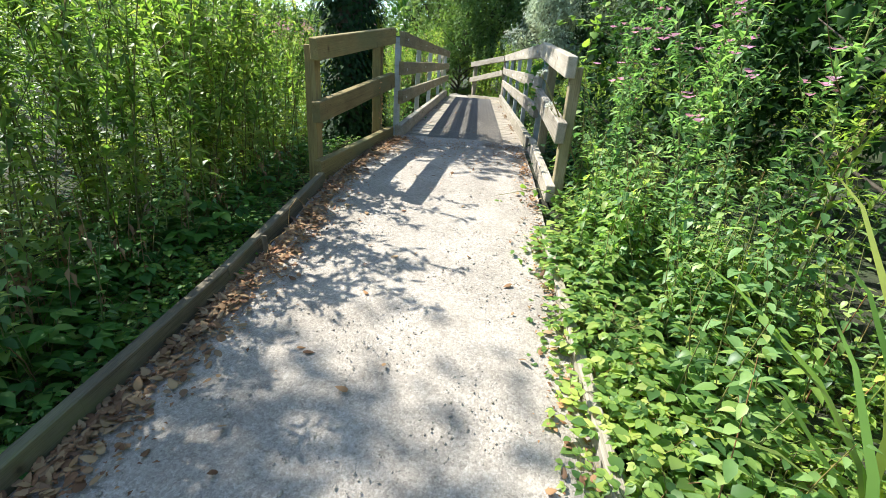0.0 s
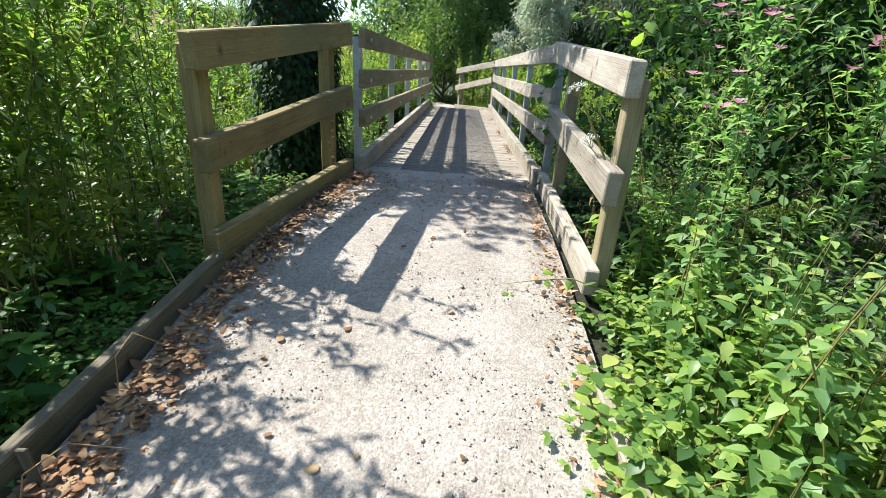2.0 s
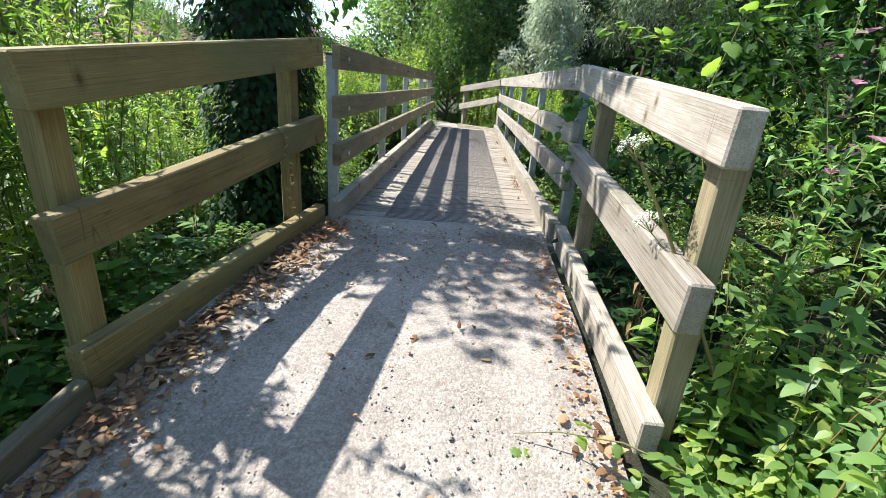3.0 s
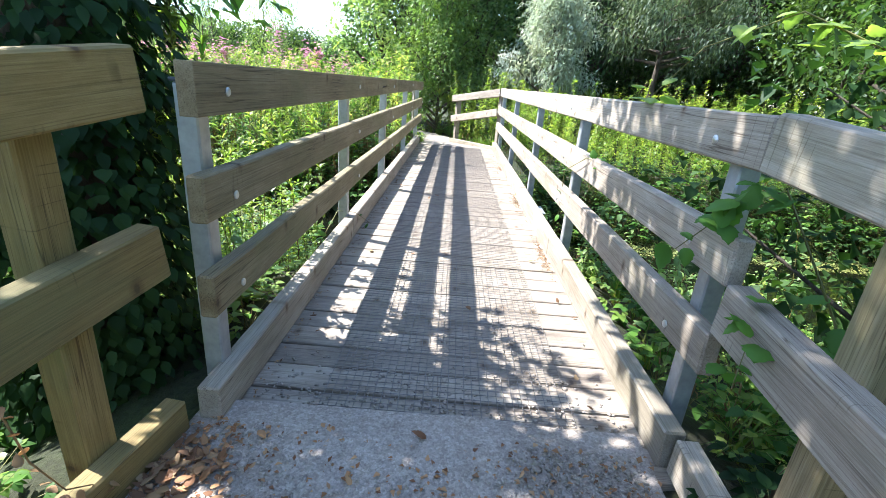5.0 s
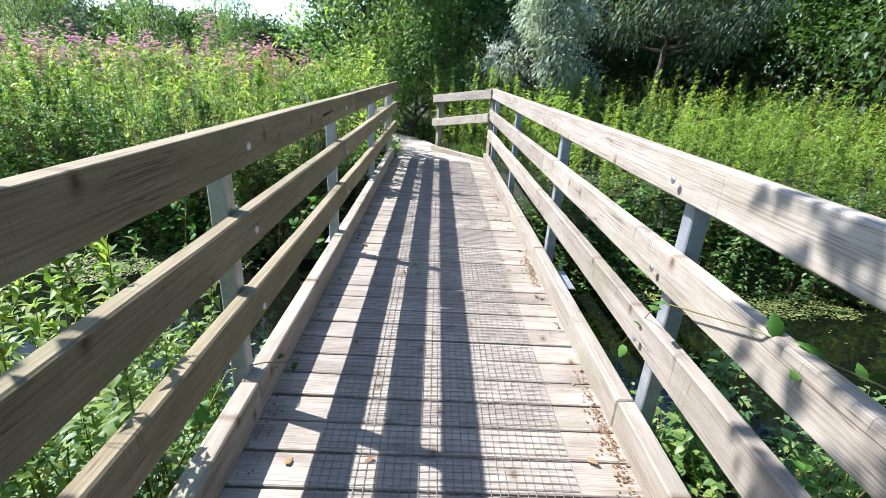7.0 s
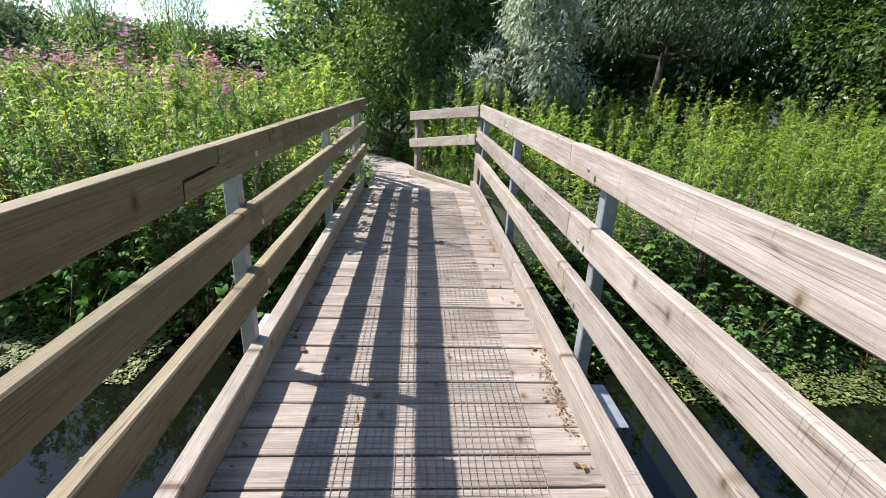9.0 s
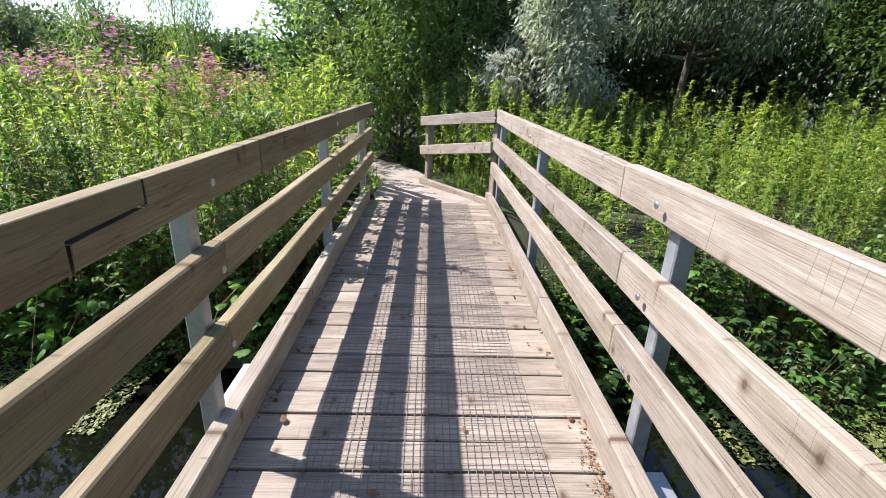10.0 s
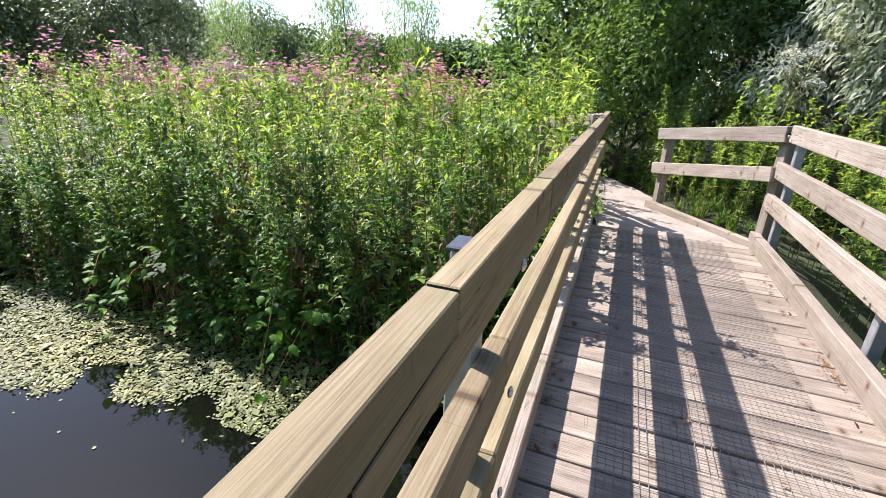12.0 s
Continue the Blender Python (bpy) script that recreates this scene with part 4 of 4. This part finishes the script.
# tall herbs by the ramp, each a thing of its own along the kerb
tall = [plant("willowherb", p, "tall leafy willowherb with narrow green leaves", "wild plant", "willowherb beside the ramp") for p in herb_protos]
scatter_things(tall, spread(165, -2.5, -1.3, 0.4, 7.0, 0.9, 1.2) + spread(50, -2.0, -1.15, 4.6, 7.0, 0.95, 1.2))
flowering = [plant("willowherb", willowherb(rng.uniform(1.3, 1.7), 130, 8, 0.028, 8, 0.6, 0.75, 0.5, L_COOL), "flowering willowherb with pink petals beside the fence", "wild plant", "pink willowherb") for i in range(4)]
scatter_things(flowering, [(x, y, ground_z(x, y) - 0.02, rng.uniform(0, 6), s) for x, y, s in
                           ((1.45, 5.15, 0.95), (1.55, 5.5, 1.0), (1.4, 5.75, 0.9), (1.7, 5.9, 1.0), (1.78, 5.05, 1.1), (1.95, 5.6, 1.08), (2.1, 5.0, 1.2), (1.7, 4.55, 1.1), (2.15, 4.4, 1.25), (1.55, 4.2, 0.95), (2.3, 5.8, 1.2), (2.45, 5.2, 1.25))])
nettles = [plant("nettle", p, "fresh green nettle with paired toothed leaves", "wild plant", "nettles beside the ramp") for p in nettle_protos]
scatter_things(nettles, spread(95, 1.3, 2.3, 1.6, 5.9, 0.8, 1.15) + spread(30, -1.6, -0.95, 1.5, 6.8, 0.6, 0.9))
broadleaf = [plant("nettle", nettle(rng.uniform(0.4, 0.62), 36, q), "leafy nettle with large pale green leaves", "wild plant", "nettles beside the ramp") for q in (0.085, 0.1, 0.092)]
scatter_things(broadleaf, spread(62, 1.2, 2.0, 4.3, 5.8, 0.8, 1.15))
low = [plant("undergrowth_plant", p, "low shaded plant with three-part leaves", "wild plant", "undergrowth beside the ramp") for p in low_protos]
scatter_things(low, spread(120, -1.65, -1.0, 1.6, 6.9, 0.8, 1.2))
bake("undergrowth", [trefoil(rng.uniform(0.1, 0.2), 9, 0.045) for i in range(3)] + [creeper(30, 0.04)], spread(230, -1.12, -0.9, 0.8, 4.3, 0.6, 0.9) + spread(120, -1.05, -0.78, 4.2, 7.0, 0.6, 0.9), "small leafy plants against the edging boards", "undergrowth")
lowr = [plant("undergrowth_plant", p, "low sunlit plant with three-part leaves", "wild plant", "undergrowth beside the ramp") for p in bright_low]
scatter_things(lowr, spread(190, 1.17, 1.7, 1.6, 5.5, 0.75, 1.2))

bake("undergrowth", [creeper(34, 0.05), creeper(28, 0.06)] + bright_low[:2], spread(120, 1.04, 1.2, 0.8, 4.9, 0.6, 1.0) + spread(24, 0.92, 1.04, 2.4, 5.0, 0.4, 0.7), "yellow-green creeping plants hiding the edging boards", "undergrowth")
bake("tall_herbs", herb_protos + dry_protos[:2], spread(400, -5.2, -2.4, -0.5, 8.4, 0.9, 1.2), "dense stand of tall willowherb in sun", "tall herbs")
bake("tall_herbs", herb_protos + nettle_protos, spread(150, 1.9, 4.0, 0.0, 4.8, 0.8, 1.15), "tangled tall herbs and nettles", "tall herbs")
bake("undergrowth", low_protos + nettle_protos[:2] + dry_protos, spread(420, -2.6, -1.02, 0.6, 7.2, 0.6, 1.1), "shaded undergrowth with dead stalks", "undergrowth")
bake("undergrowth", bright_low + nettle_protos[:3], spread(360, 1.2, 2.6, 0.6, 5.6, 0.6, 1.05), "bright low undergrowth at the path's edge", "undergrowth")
bake("bank_plants", bright_low + nettle_protos + green_protos[:2], spread(560, -3.4, -0.5, 7.7, 9.9, 0.65, 1.0), "lush plants on the stream bank", "undergrowth")
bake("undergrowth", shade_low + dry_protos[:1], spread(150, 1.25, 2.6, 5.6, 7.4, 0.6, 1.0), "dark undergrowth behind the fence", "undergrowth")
bake("bank_plants", low_protos[:2] + nettle_protos[:3] + bright_low[:3] + grass_protos[:2] + dry_protos[:1], spread(340, 1.35, 4.2, 7.2, 9.7, 0.6, 0.95), "lush plants on the stream bank", "undergrowth")


bake("bank_plants", bright_low + nettle_protos + grass_protos[:2] + dry_protos[:1], spread(130, 1.32, 2.8, 8.9, 9.85, 0.7, 1.05), "sunlit plants and dry stalks by the water", "undergrowth")
bake("bank_plants", bright_low[:3] + nettle_protos + grass_protos[:1], spread(150, -2.8, -0.6, 9.1, 9.95, 0.75, 1.1), "fresh nettles at the water's edge", "undergrowth")
bake("bank_herbs", green_protos + herb_protos[:2], spread(110, -2.4, -0.7, 7.9, 9.8, 0.45, 0.7), "leafy tall herbs crowding the bridge side", "tall herbs")
bake("tall_herbs", herb_protos, spread(260, -9.5, -4.8, -2, 9.2, 0.6, 1.1), "thinning stand of willowherb", "tall herbs")


def meadow_left(x, y):
    return x < far_path_x(min(y, 19)) - 0.85


def meadow_right(x, y):
    return x > max(1.4, far_path_x(min(y, 19)) + 0.8) if y < 14.8 else x > 1.15 - (y - 14.6) * 0.5 + 0.2


bake("meadow", meadow_protos[:3] + deep_protos[:2] + meadow_protos[5:] + brown_protos[:2], spread(760, -9, -0.5, 12.7, 18.5, 0.45, 1.18, meadow_left), "meadow of willowherb with pink flower heads", "meadow")
bake("meadow", meadow_protos, spread(900, -26, -1.5, 17, 36, 0.7, 1.2, meadow_left), "meadow of willowherb far from the path", "meadow")
bake("meadow", green_protos + dry_protos[:1], spread(800, 0.2, 9, 12.5, 18.5, 0.5, 1.02, meadow_right), "bright green stand of tall herbs", "meadow")
bake("meadow", green_protos, spread(480, 1.2, 18, 16, 24, 0.9, 1.2, meadow_right), "bright green herbs before the wood", "meadow")
bake("bank_plants", low_protos + nettle_protos + dry_protos, spread(200, -7, -0.55, 12.4, 13.1, 0.6, 0.9) + spread(160, -3.4, -0.5, 12.4, 13.1, 0.6, 0.9), "brambles and dead stalks hanging over the water", "undergrowth")
bake("bank_plants", nettle_protos + bright_low, spread(260, 1.3, 7, 11.9, 12.9, 0.6, 1.0), "leafy plants along the stream", "undergrowth")
bake("undergrowth", low_protos + nettle_protos + green_protos[:2], spread(130, -1.9, 1.6, 17.5, 19.2, 0.6, 0.85, lambda x, y: abs(x - far_path_x(y)) > 0.6), "leafy herbs round the tree foot", "undergrowth")
bake("grass", grass_protos, spread(130, -0.9, 1.4, 15.2, 18.6, 0.6, 1.1, lambda x, y: abs(x - far_path_x(y)) > 0.55), "short grass beside the far path", "grass")

for x0, z0, reach, seed_x in ((-0.75, -0.2, 0.75, -0.35), (-1.1, -0.15, 0.6, 0.3), (-1.7, -0.25, 0.8, -0.3), (-2.5, -0.2, 0.7, 0.4), (-3.4, -0.2, 0.8, -0.2), (-4.3, -0.2, 0.6, 0.3)):
    climb = np.array([(x0, 12.85, z0 - 0.2), (x0 + seed_x * 0.3, 12.6, z0 + 0.2), (x0 + seed_x * 0.7, 12.6 - reach * 0.5, z0 + 0.05), (x0 + seed_x, 12.6 - reach, z0 - 0.38)])
    arch = tagged(new("bramble_shoot"), "arching bramble shoot hanging over the water", "climbing plant", "brambles over the stream")
    part("stem", mesh_from("stem", *tube(climb, [0.005, 0.0045, 0.003, 0.0015], 4), [DRY]), arch)
    for i in range(26):
        p0 = on_line(climb, np.array([rng.uniform(0.2, 1)])) + rng.normal(0, 0.045, (1, 3))
        q = rng.uniform(0.06, 0.1)
        part("leaf", mesh_from("leaf", *lobed(p0, unit(rng.normal(0, 0.7, (1, 3)) + [0, -0.4, -0.2]), q, q * 0.8), [L_LOW]), arch)

# half in the near-black leaf, which puts the far bank's shade into colour
bramble = [trefoil(rng.uniform(0.35, 0.75), 16, 0.07, m) for m in (L_IVY_SHADE, L_IVY_SHADE, L_LOW, L_LOW)]
bake("meadow", meadow_protos[:2] + deep_protos + brown_protos, spread(185, -8, -0.6, 12.45, 13.0, 0.75, 1.05), "tall willowherb leaning over the stream", "meadow")
bake("bramble", bramble + dry_protos, spread(380, -8, -0.5, 12.5, 13.5, 0.8, 1.3), "dark bramble thicket along the far bank", "bramble")
bake("bramble", bramble, spread(200, 1.4, 7, 12.0, 13.0, 0.7, 1.2), "dark bramble thicket along the far bank", "bramble")
pinks = [willowherb(rng.uniform(1.4, 1.75), 40, 34, 0.03, 5) for i in range(3)]
bake("pink_willowherb", pinks, spread(80, -8.0, -2.0, 13.6, 18.0, 0.95, 1.2) + spread(40, -12, -4, 16, 22, 0.9, 1.15), "drift of pink flowering willowherb", "meadow")
bake("undergrowth", dry_protos + low_protos, spread(560, -8, -0.6, 12.4, 15.5, 0.9, 1.5, meadow_left), "brown dead stalks among the meadow", "undergrowth")
# hogweed and other single plants
for x, y, h, s in ((1.1, 15.35, 1.78, 1.0), (-1.75, 3.75, 1.25, 0.8)):
    e = plant("hogweed", umbel(h, 6, 0.1), "hogweed with flat white flower heads", "wild plant", "hogweed")
    e.matrix_basis = pose(x, y, ground_z(x, y) - 0.02) @ Matrix.Scale(s, 4)

def burdock(n=7, size=0.24):
    """Broad leaves on stalks of their own."""
    e = tagged(new("burdock"), "burdock with very broad bright green leaves", "wild plant", "burdock under the rails")
    for i in range(n):
        q = i * 2.4 + rng.normal(0, 0.3)
        r = rng.uniform(0.1, 0.28)
        top = np.array([math.cos(q) * r, math.sin(q) * r, rng.uniform(0.2, 0.5)])
        part("stalk", mesh_from("stalk", *tube(np.stack([[0, 0, 0], top * [0.4, 0.4, 0.7], top]), [0.008, 0.006, 0.004], 4), [STEM]), e)
        s = size * rng.uniform(0.75, 1.2)
        part("leaf", mesh_from("leaf", *lobed(top[None], np.array([[math.cos(q), math.sin(q), 0.1]]), s, s * 0.8), [L_NETTLE]), e)
    return e


docks = [burdock(6 + i, 0.17 + 0.02 * i) for i in range(3)]
scatter_things(docks, [(x, y, ground_z(x, y) - 0.02, rng.uniform(0, 6), s) for x, y, s in
                       ((-0.9, 8.0, 0.9), (-0.95, 8.35, 0.9), (-0.9, 8.75, 0.9), (-1.3, 8.1, 1.2), (-1.35, 8.6, 1.2))])

# trailing climbers on the rails
def climber(label, line, n, size, leaf):
    e = tagged(new("climber"), label, "climbing plant", "climbers on the rails")
    line = np.array(line)
    part("stem", mesh_from("stem", *tube(line, np.linspace(0.004, 0.0015, len(line)), 4), [STEM]), e)
    t = rng.uniform(0.05, 1, n)
    p = on_line(line, t) + rng.normal(0, 0.025, (n, 3))
    s = size * rng.uniform(0.6, 1.2, n)
    for i in range(n):
        d = unit(rng.normal(0, 0.7, 3) + [-0.5, -0.3, 0.1])
        part("leaf", mesh_from("leaf", *lobed(p[i:i + 1], d[None], s[i], s[i] * 0.85), [leaf]), e)


climber("bramble trailing over the rail joint with broad leaves", [(1.5, 7.0, 0.2), (1.35, 7.1, 0.6), (1.2, 7.2, 0.9), (1.1, 7.25, 0.82), (1.07, 7.4, 0.66)], 30, 0.078, L_LOW)
climber("bramble hanging in front of the lower rail", [(1.45, 6.8, 0.1), (1.25, 6.95, 0.5), (1.12, 7.05, 0.62), (1.08, 7.0, 0.45)], 22, 0.075, L_LOW)
climber("leafy shoot reaching over the top rail", [(1.9, 7.6, 1.2), (1.5, 7.8, 1.4), (1.25, 7.9, 1.28), (1.12, 8.0, 1.08)], 24, 0.09, L_NETTLE)
climber("climbing shoot rising behind the fence", [(1.5, 6.0, 0.2), (1.35, 6.2, 0.9), (1.38, 6.1, 1.25), (1.3, 6.0, 1.45)], 26, 0.075, L_NETTLE)
climber("low shoot with yellowish leaves over the gravel", [(1.15, 5.35, 0.0), (1.0, 5.4, 0.03), (0.85, 5.5, -0.04), (0.72, 5.52, -0.08)], 9, 0.06, L_NETTLE)
climber("thin bramble trailing on the lower rail", [(1.5, 8.2, 0.3), (1.25, 8.4, 0.75), (1.1, 8.6, 0.76), (1.09, 9.0, 0.62), (1.2, 9.4, 0.2)], 10, 0.05, L_LOW)
climber("trailing stem at the foot of the kerb", [(-0.6, 9.0, -0.2), (-0.4, 9.1, 0.2), (-0.3, 9.2, 0.17), (-0.22, 9.4, 0.03)], 10, 0.06, L_LOW)
climber("bindweed tangled at the end of the rail", [(-0.5, 14.2, -0.1), (-0.3, 14.4, 0.2), (-0.2, 14.7, 0.15), (-0.25, 15.0, 0.5)], 30, 0.06, L_NETTLE)
# leaning seed head by the fence, and broad reed blades
e = plant("hogweed", umbel(1.2, 2, 0.045, 0.06), "leaning pale hogweed seed head by the fence", "wild plant", "hogweed")
e.matrix_basis = pose(1.52, 5.5, -0.3, -8, -24, 0)
for x, y, turn, h in ((1.6, 3.0, 140, 1.45), (1.7, 3.05, 200, 1.3), (1.52, 2.85, 250, 1.1), (1.78, 3.15, 100, 1.5), (1.22, 2.75, 30, 0.6)):
    e = plant("reed", grass_tuft(h, 3, 0.018), "reed with broad arching green blades", "wild plant", "reeds beside the ramp")
    e.matrix_basis = pose(x, y, ground_z(x, y) - 0.02, 0, 0, turn)

# ---- deck boards and mesh ----
variants = [bm_mesh("deck_board", block(1.46, 0.1395, 0.04, 0.004, 0.003, k), DECK) for k in range(6)]
y = 7.1367
k = 0
while y < 14.72:
    part("deck_board", variants[k % 6 if k % 5 else (k * 3) % 6], bridge, pose(0.405 + rng.normal(0, 0.006), y + 0.0728, -0.02 + rng.normal(0, 0.0015), rng.normal(0, 0.3), 0, rng.normal(0, 0.12) + 180 * (k % 2)))
    y += 0.149
    k += 1


def wire_mesh():
    e = tagged(new("wire_mesh"), "weathered square wire mesh laid along the deck boards", "wire mesh")
    long_me = mesh_from("wire", *tube(np.array([[0, 0, 0], [0, 1.8, 0], [0.002, 3.7, 0], [0, 5.5, 0], [0, 7.3, 0]]), [0.0015] * 5, 4), [WIRE])
    short_me = mesh_from("wire", *tube(np.array([[0, 0, 0], [0.45, 0.001, 0], [0.9, 0, 0]]), [0.0015] * 3, 4), [WIRE])
    for x in np.arange(-0.03, 0.88, 0.03):
        part("wire", long_me, e, pose(x + rng.normal(0, 0.0012), 7.35, 0.004, 0, 0, rng.normal(0, 0.02)))
    for yy in np.arange(7.35, 14.64, 0.03):
        part("wire", short_me, e, pose(-0.035, yy, 0.0065, 0, 0, rng.normal(0, 0.12)))


wire_mesh()

# ---- litter and stones ----
def litter(name, spots, size, mat, label, category):
    P = np.array(spots)
    a = rng.uniform(0, 6.28, len(P))
    D = np.stack([np.cos(a), np.sin(a), rng.normal(0.25, 0.4, len(P))], 1)
    L = size * rng.uniform(0.5, 1.3, len(P))
    W = L * rng.uniform(0.45, 0.8, len(P))
    v, f = lobed(P, D, L, W, 0.15) if size > 0.03 else leaves(P, D, L, W, 0.3, 0.1)
    return tagged(new(name, mesh_from(name, v, f, [mat])), label, category, kind="stuff")


sp = []
for i in range(2500):
    y = rng.uniform(1.5, 7.1)
    x = left_edge(y) + 0.03 + abs(rng.normal(0, 0.09))
    sp.append((x, y, ramp_z(y) + 0.022))
for i in range(260):
    y = rng.uniform(1.5, 6.9)
    x = 1.03 - abs(rng.normal(0, 0.07))
    sp.append((x, y, ramp_z(y) + 0.022))
for i in range(70):
    y = rng.uniform(2, 7.2)
    sp.append((rng.uniform(-0.6, 1), y, ramp_z(y) + 0.026))
litter("fallen_leaves", sp, 0.042, L_DEAD, "brown fallen leaves gathered along the edging", "fallen leaves")
litter("fallen_leaves", [(rng.choice([-0.24, 1.02]) + rng.normal(0, 0.05), rng.uniform(7.2, 14.6), 0.012) for i in range(60)] + [(rng.uniform(-0.2, 1), rng.uniform(7.2, 14.6), 0.014) for i in range(14)],
       0.04, L_DEAD, "scattered dead leaves on the deck", "fallen leaves")

sp = []
for i in range(2600):
    y = rng.uniform(1.8, 7.2)
    x = left_edge(y) + 0.02 + abs(rng.normal(0, 0.13))
    sp.append((x, y, ramp_z(y) + 0.018))
for i in range(900):
    y = 7.2 - abs(rng.normal(0, 0.5))
    sp.append((rng.uniform(-0.4, 1.05), y, ramp_z(y) + 0.018))
for i in range(700):
    y = rng.uniform(2.0, 7.1)
    sp.append((1.03 - abs(rng.normal(0, 0.09)), y, ramp_z(y) + 0.018))
litter("leaf_crumbs", sp, 0.02, L_DEAD, "crumbled brown leaf litter on the gravel", "leaf litter")
sp = [(1.07 - abs(rng.normal(0, 0.03)), yc + rng.normal(0, 0.14), 0.004) for yc in (8.95, 9.15, 10.55, 10.7, 12.6) for i in range(130)]
sp += [(-0.28 + abs(rng.normal(0, 0.025)), rng.uniform(7.2, 14.6), 0.004) for i in range(420)]
litter("leaf_crumbs", sp, 0.014, L_DEAD, "dry crumbs gathered against the kerb boards", "leaf litter")
for x, y, turn in ((-0.58, 4.35, 20), (-0.6, 4.75, 70), (-0.62, 5.2, 140)):
    a = math.radians(turn)
    ln = np.array([(x, y, ramp_z(y)), (x + 0.05 * math.cos(a), y, ramp_z(y) + 0.14), (x + 0.14 * math.cos(a), y + 0.05, ramp_z(y) + 0.2), (x + 0.24 * math.cos(a), y + 0.12, ramp_z(y) + 0.12)])
    tagged(new("dry_grass_stem", mesh_from("dry_grass_stem", *tube(ln, [0.003, 0.0025, 0.002, 0.0015], 4), [DRY])), "bent dry grass stem by the edging", "dry stem", "dry stems at the edging")
vine_line = np.array([(-0.47, 6.66, 0.655), (-0.43, 6.69, 0.62), (-0.415, 6.71, 0.48), (-0.42, 6.74, 0.32), (-0.425, 6.8, 0.18), (-0.42, 6.92, 0.08)])
vine = tagged(new("dry_vine"), "withered tendril hanging from the middle fence rail", "dry stem")
part("stem", mesh_from("stem", *tube(vine_line, [0.003, 0.003, 0.0025, 0.0025, 0.002, 0.0012], 4), [DRY]), vine)
for t in np.linspace(0.25, 1.0, 16):
    part("dead_leaf", mesh_from("dead_leaf", *lobed(on_line(vine_line, np.array([t])) + rng.normal(0, 0.012, (1, 3)), unit(rng.normal(0, 1, (1, 3)) + [0.2, 0, -0.3]), 0.028, 0.02, 0.5), [L_DEAD]), vine)
stake = tagged(new("stake", bm_mesh("stake", block(0.2, 0.03, 0.012, 0.003), EDGE)), "small flat wooden stake against the edging", "stake")
stake.matrix_basis = along((-0.585, 4.42, ramp_z(4.42) - 0.06), (-0.6, 4.42, ramp_z(4.42) + 0.13), (0, 1, 0))

ico = bmesh.new()
bmesh.ops.create_icosphere(ico, subdivisions=1, radius=1)
iv, jf = np.array([v.co[:] for v in ico.verts]), np.array([[q.index for q in fc.verts] for fc in ico.faces])
ico.free()
chunks = []
for i in range(9000):
    y = rng.uniform(1.9, 7.32) if i < 6800 else rng.uniform(6.9, 7.0) + abs(rng.normal(0, 0.3))
    x = rng.uniform(left_edge(y) + 0.03, 1.02) if y < 7.2 else rng.uniform(-0.25, 1.05)
    s = rng.uniform(0.002, 0.005) if rng.uniform() < 0.988 else rng.uniform(0.006, 0.011)
    if y > 7.0:
        s *= 1.5
    z = ramp_z(y) + 0.015 * math.cos((x - 0.2) * 1.6) if y < 7.2 else 0.002
    chunks.append((iv * s * rng.uniform(0.6, 1.3, 3) * [1.2, 1.2, 0.42] + rng.normal(0, s * 0.12, iv.shape) + [x, y, z + 0.001], jf))
v, f = join(chunks)
tagged(new("gravel_stones", mesh_from("gravel_stones", v, f, [GRAVEL])), "loose pale stones on the path", "gravel", kind="stuff")

# ---- floating weed ----
def weed_spot(x, y):
    return 0.34 * math.exp(-((x + 2.9) / 1.2) ** 2 - ((y - 12.0) / 0.6) ** 2) + noise.noise(Vector((x * 0.55, y * 0.7, 3.3))) + 0.55 * noise.noise(Vector((x * 2.6, y * 2.6, 8)))


sp = []
while len(sp) < 36000:
    x, y = (rng.uniform(-6.0, -1.3), rng.uniform(11.0, 12.7)) if rng.uniform() < 0.72 else (rng.uniform(2.2, 6), rng.uniform(11.5, 12.8))
    rim = min(1.0, (7 - abs(x)) / 2.5, (y - 11.0) / 0.6)
    if weed_spot(x, y) + 0.24 * smooth(10.9, 11.7, y) - 0.5 * (1 - rim) > 0.1 + rng.uniform(-0.1, 0.1) and not (-1.6 < x < 0 or (x > -2.4 and x < 0 and y < 11.7)):
        sp.append((x, y, WATER_Z + rng.uniform(0.002, 0.016)))
for i in range(300):
    sp.append((rng.uniform(-7, 7), rng.uniform(10.2, 12.4), WATER_Z + 0.003))
P = np.array(sp)
a = rng.uniform(0, 6.28, len(P))
big = np.where(rng.uniform(0, 1, len(P)) < 0.03, 2.4, 1.0)
v, f = leaves(P, np.stack([np.cos(a), np.sin(a), 0.25 * rng.normal(0, 1, len(P))], 1), 0.026 * big * rng.uniform(0.4, 1.6, len(P)), 0.021 * big * rng.uniform(0.5, 1.4, len(P)), 0.05, 0.0, belly=0.5)
tagged(new("floating_weed", mesh_from("floating_weed", v, f, [L_LILY])), "yellow-green weed floating on the stream", "water plants", kind="stuff")
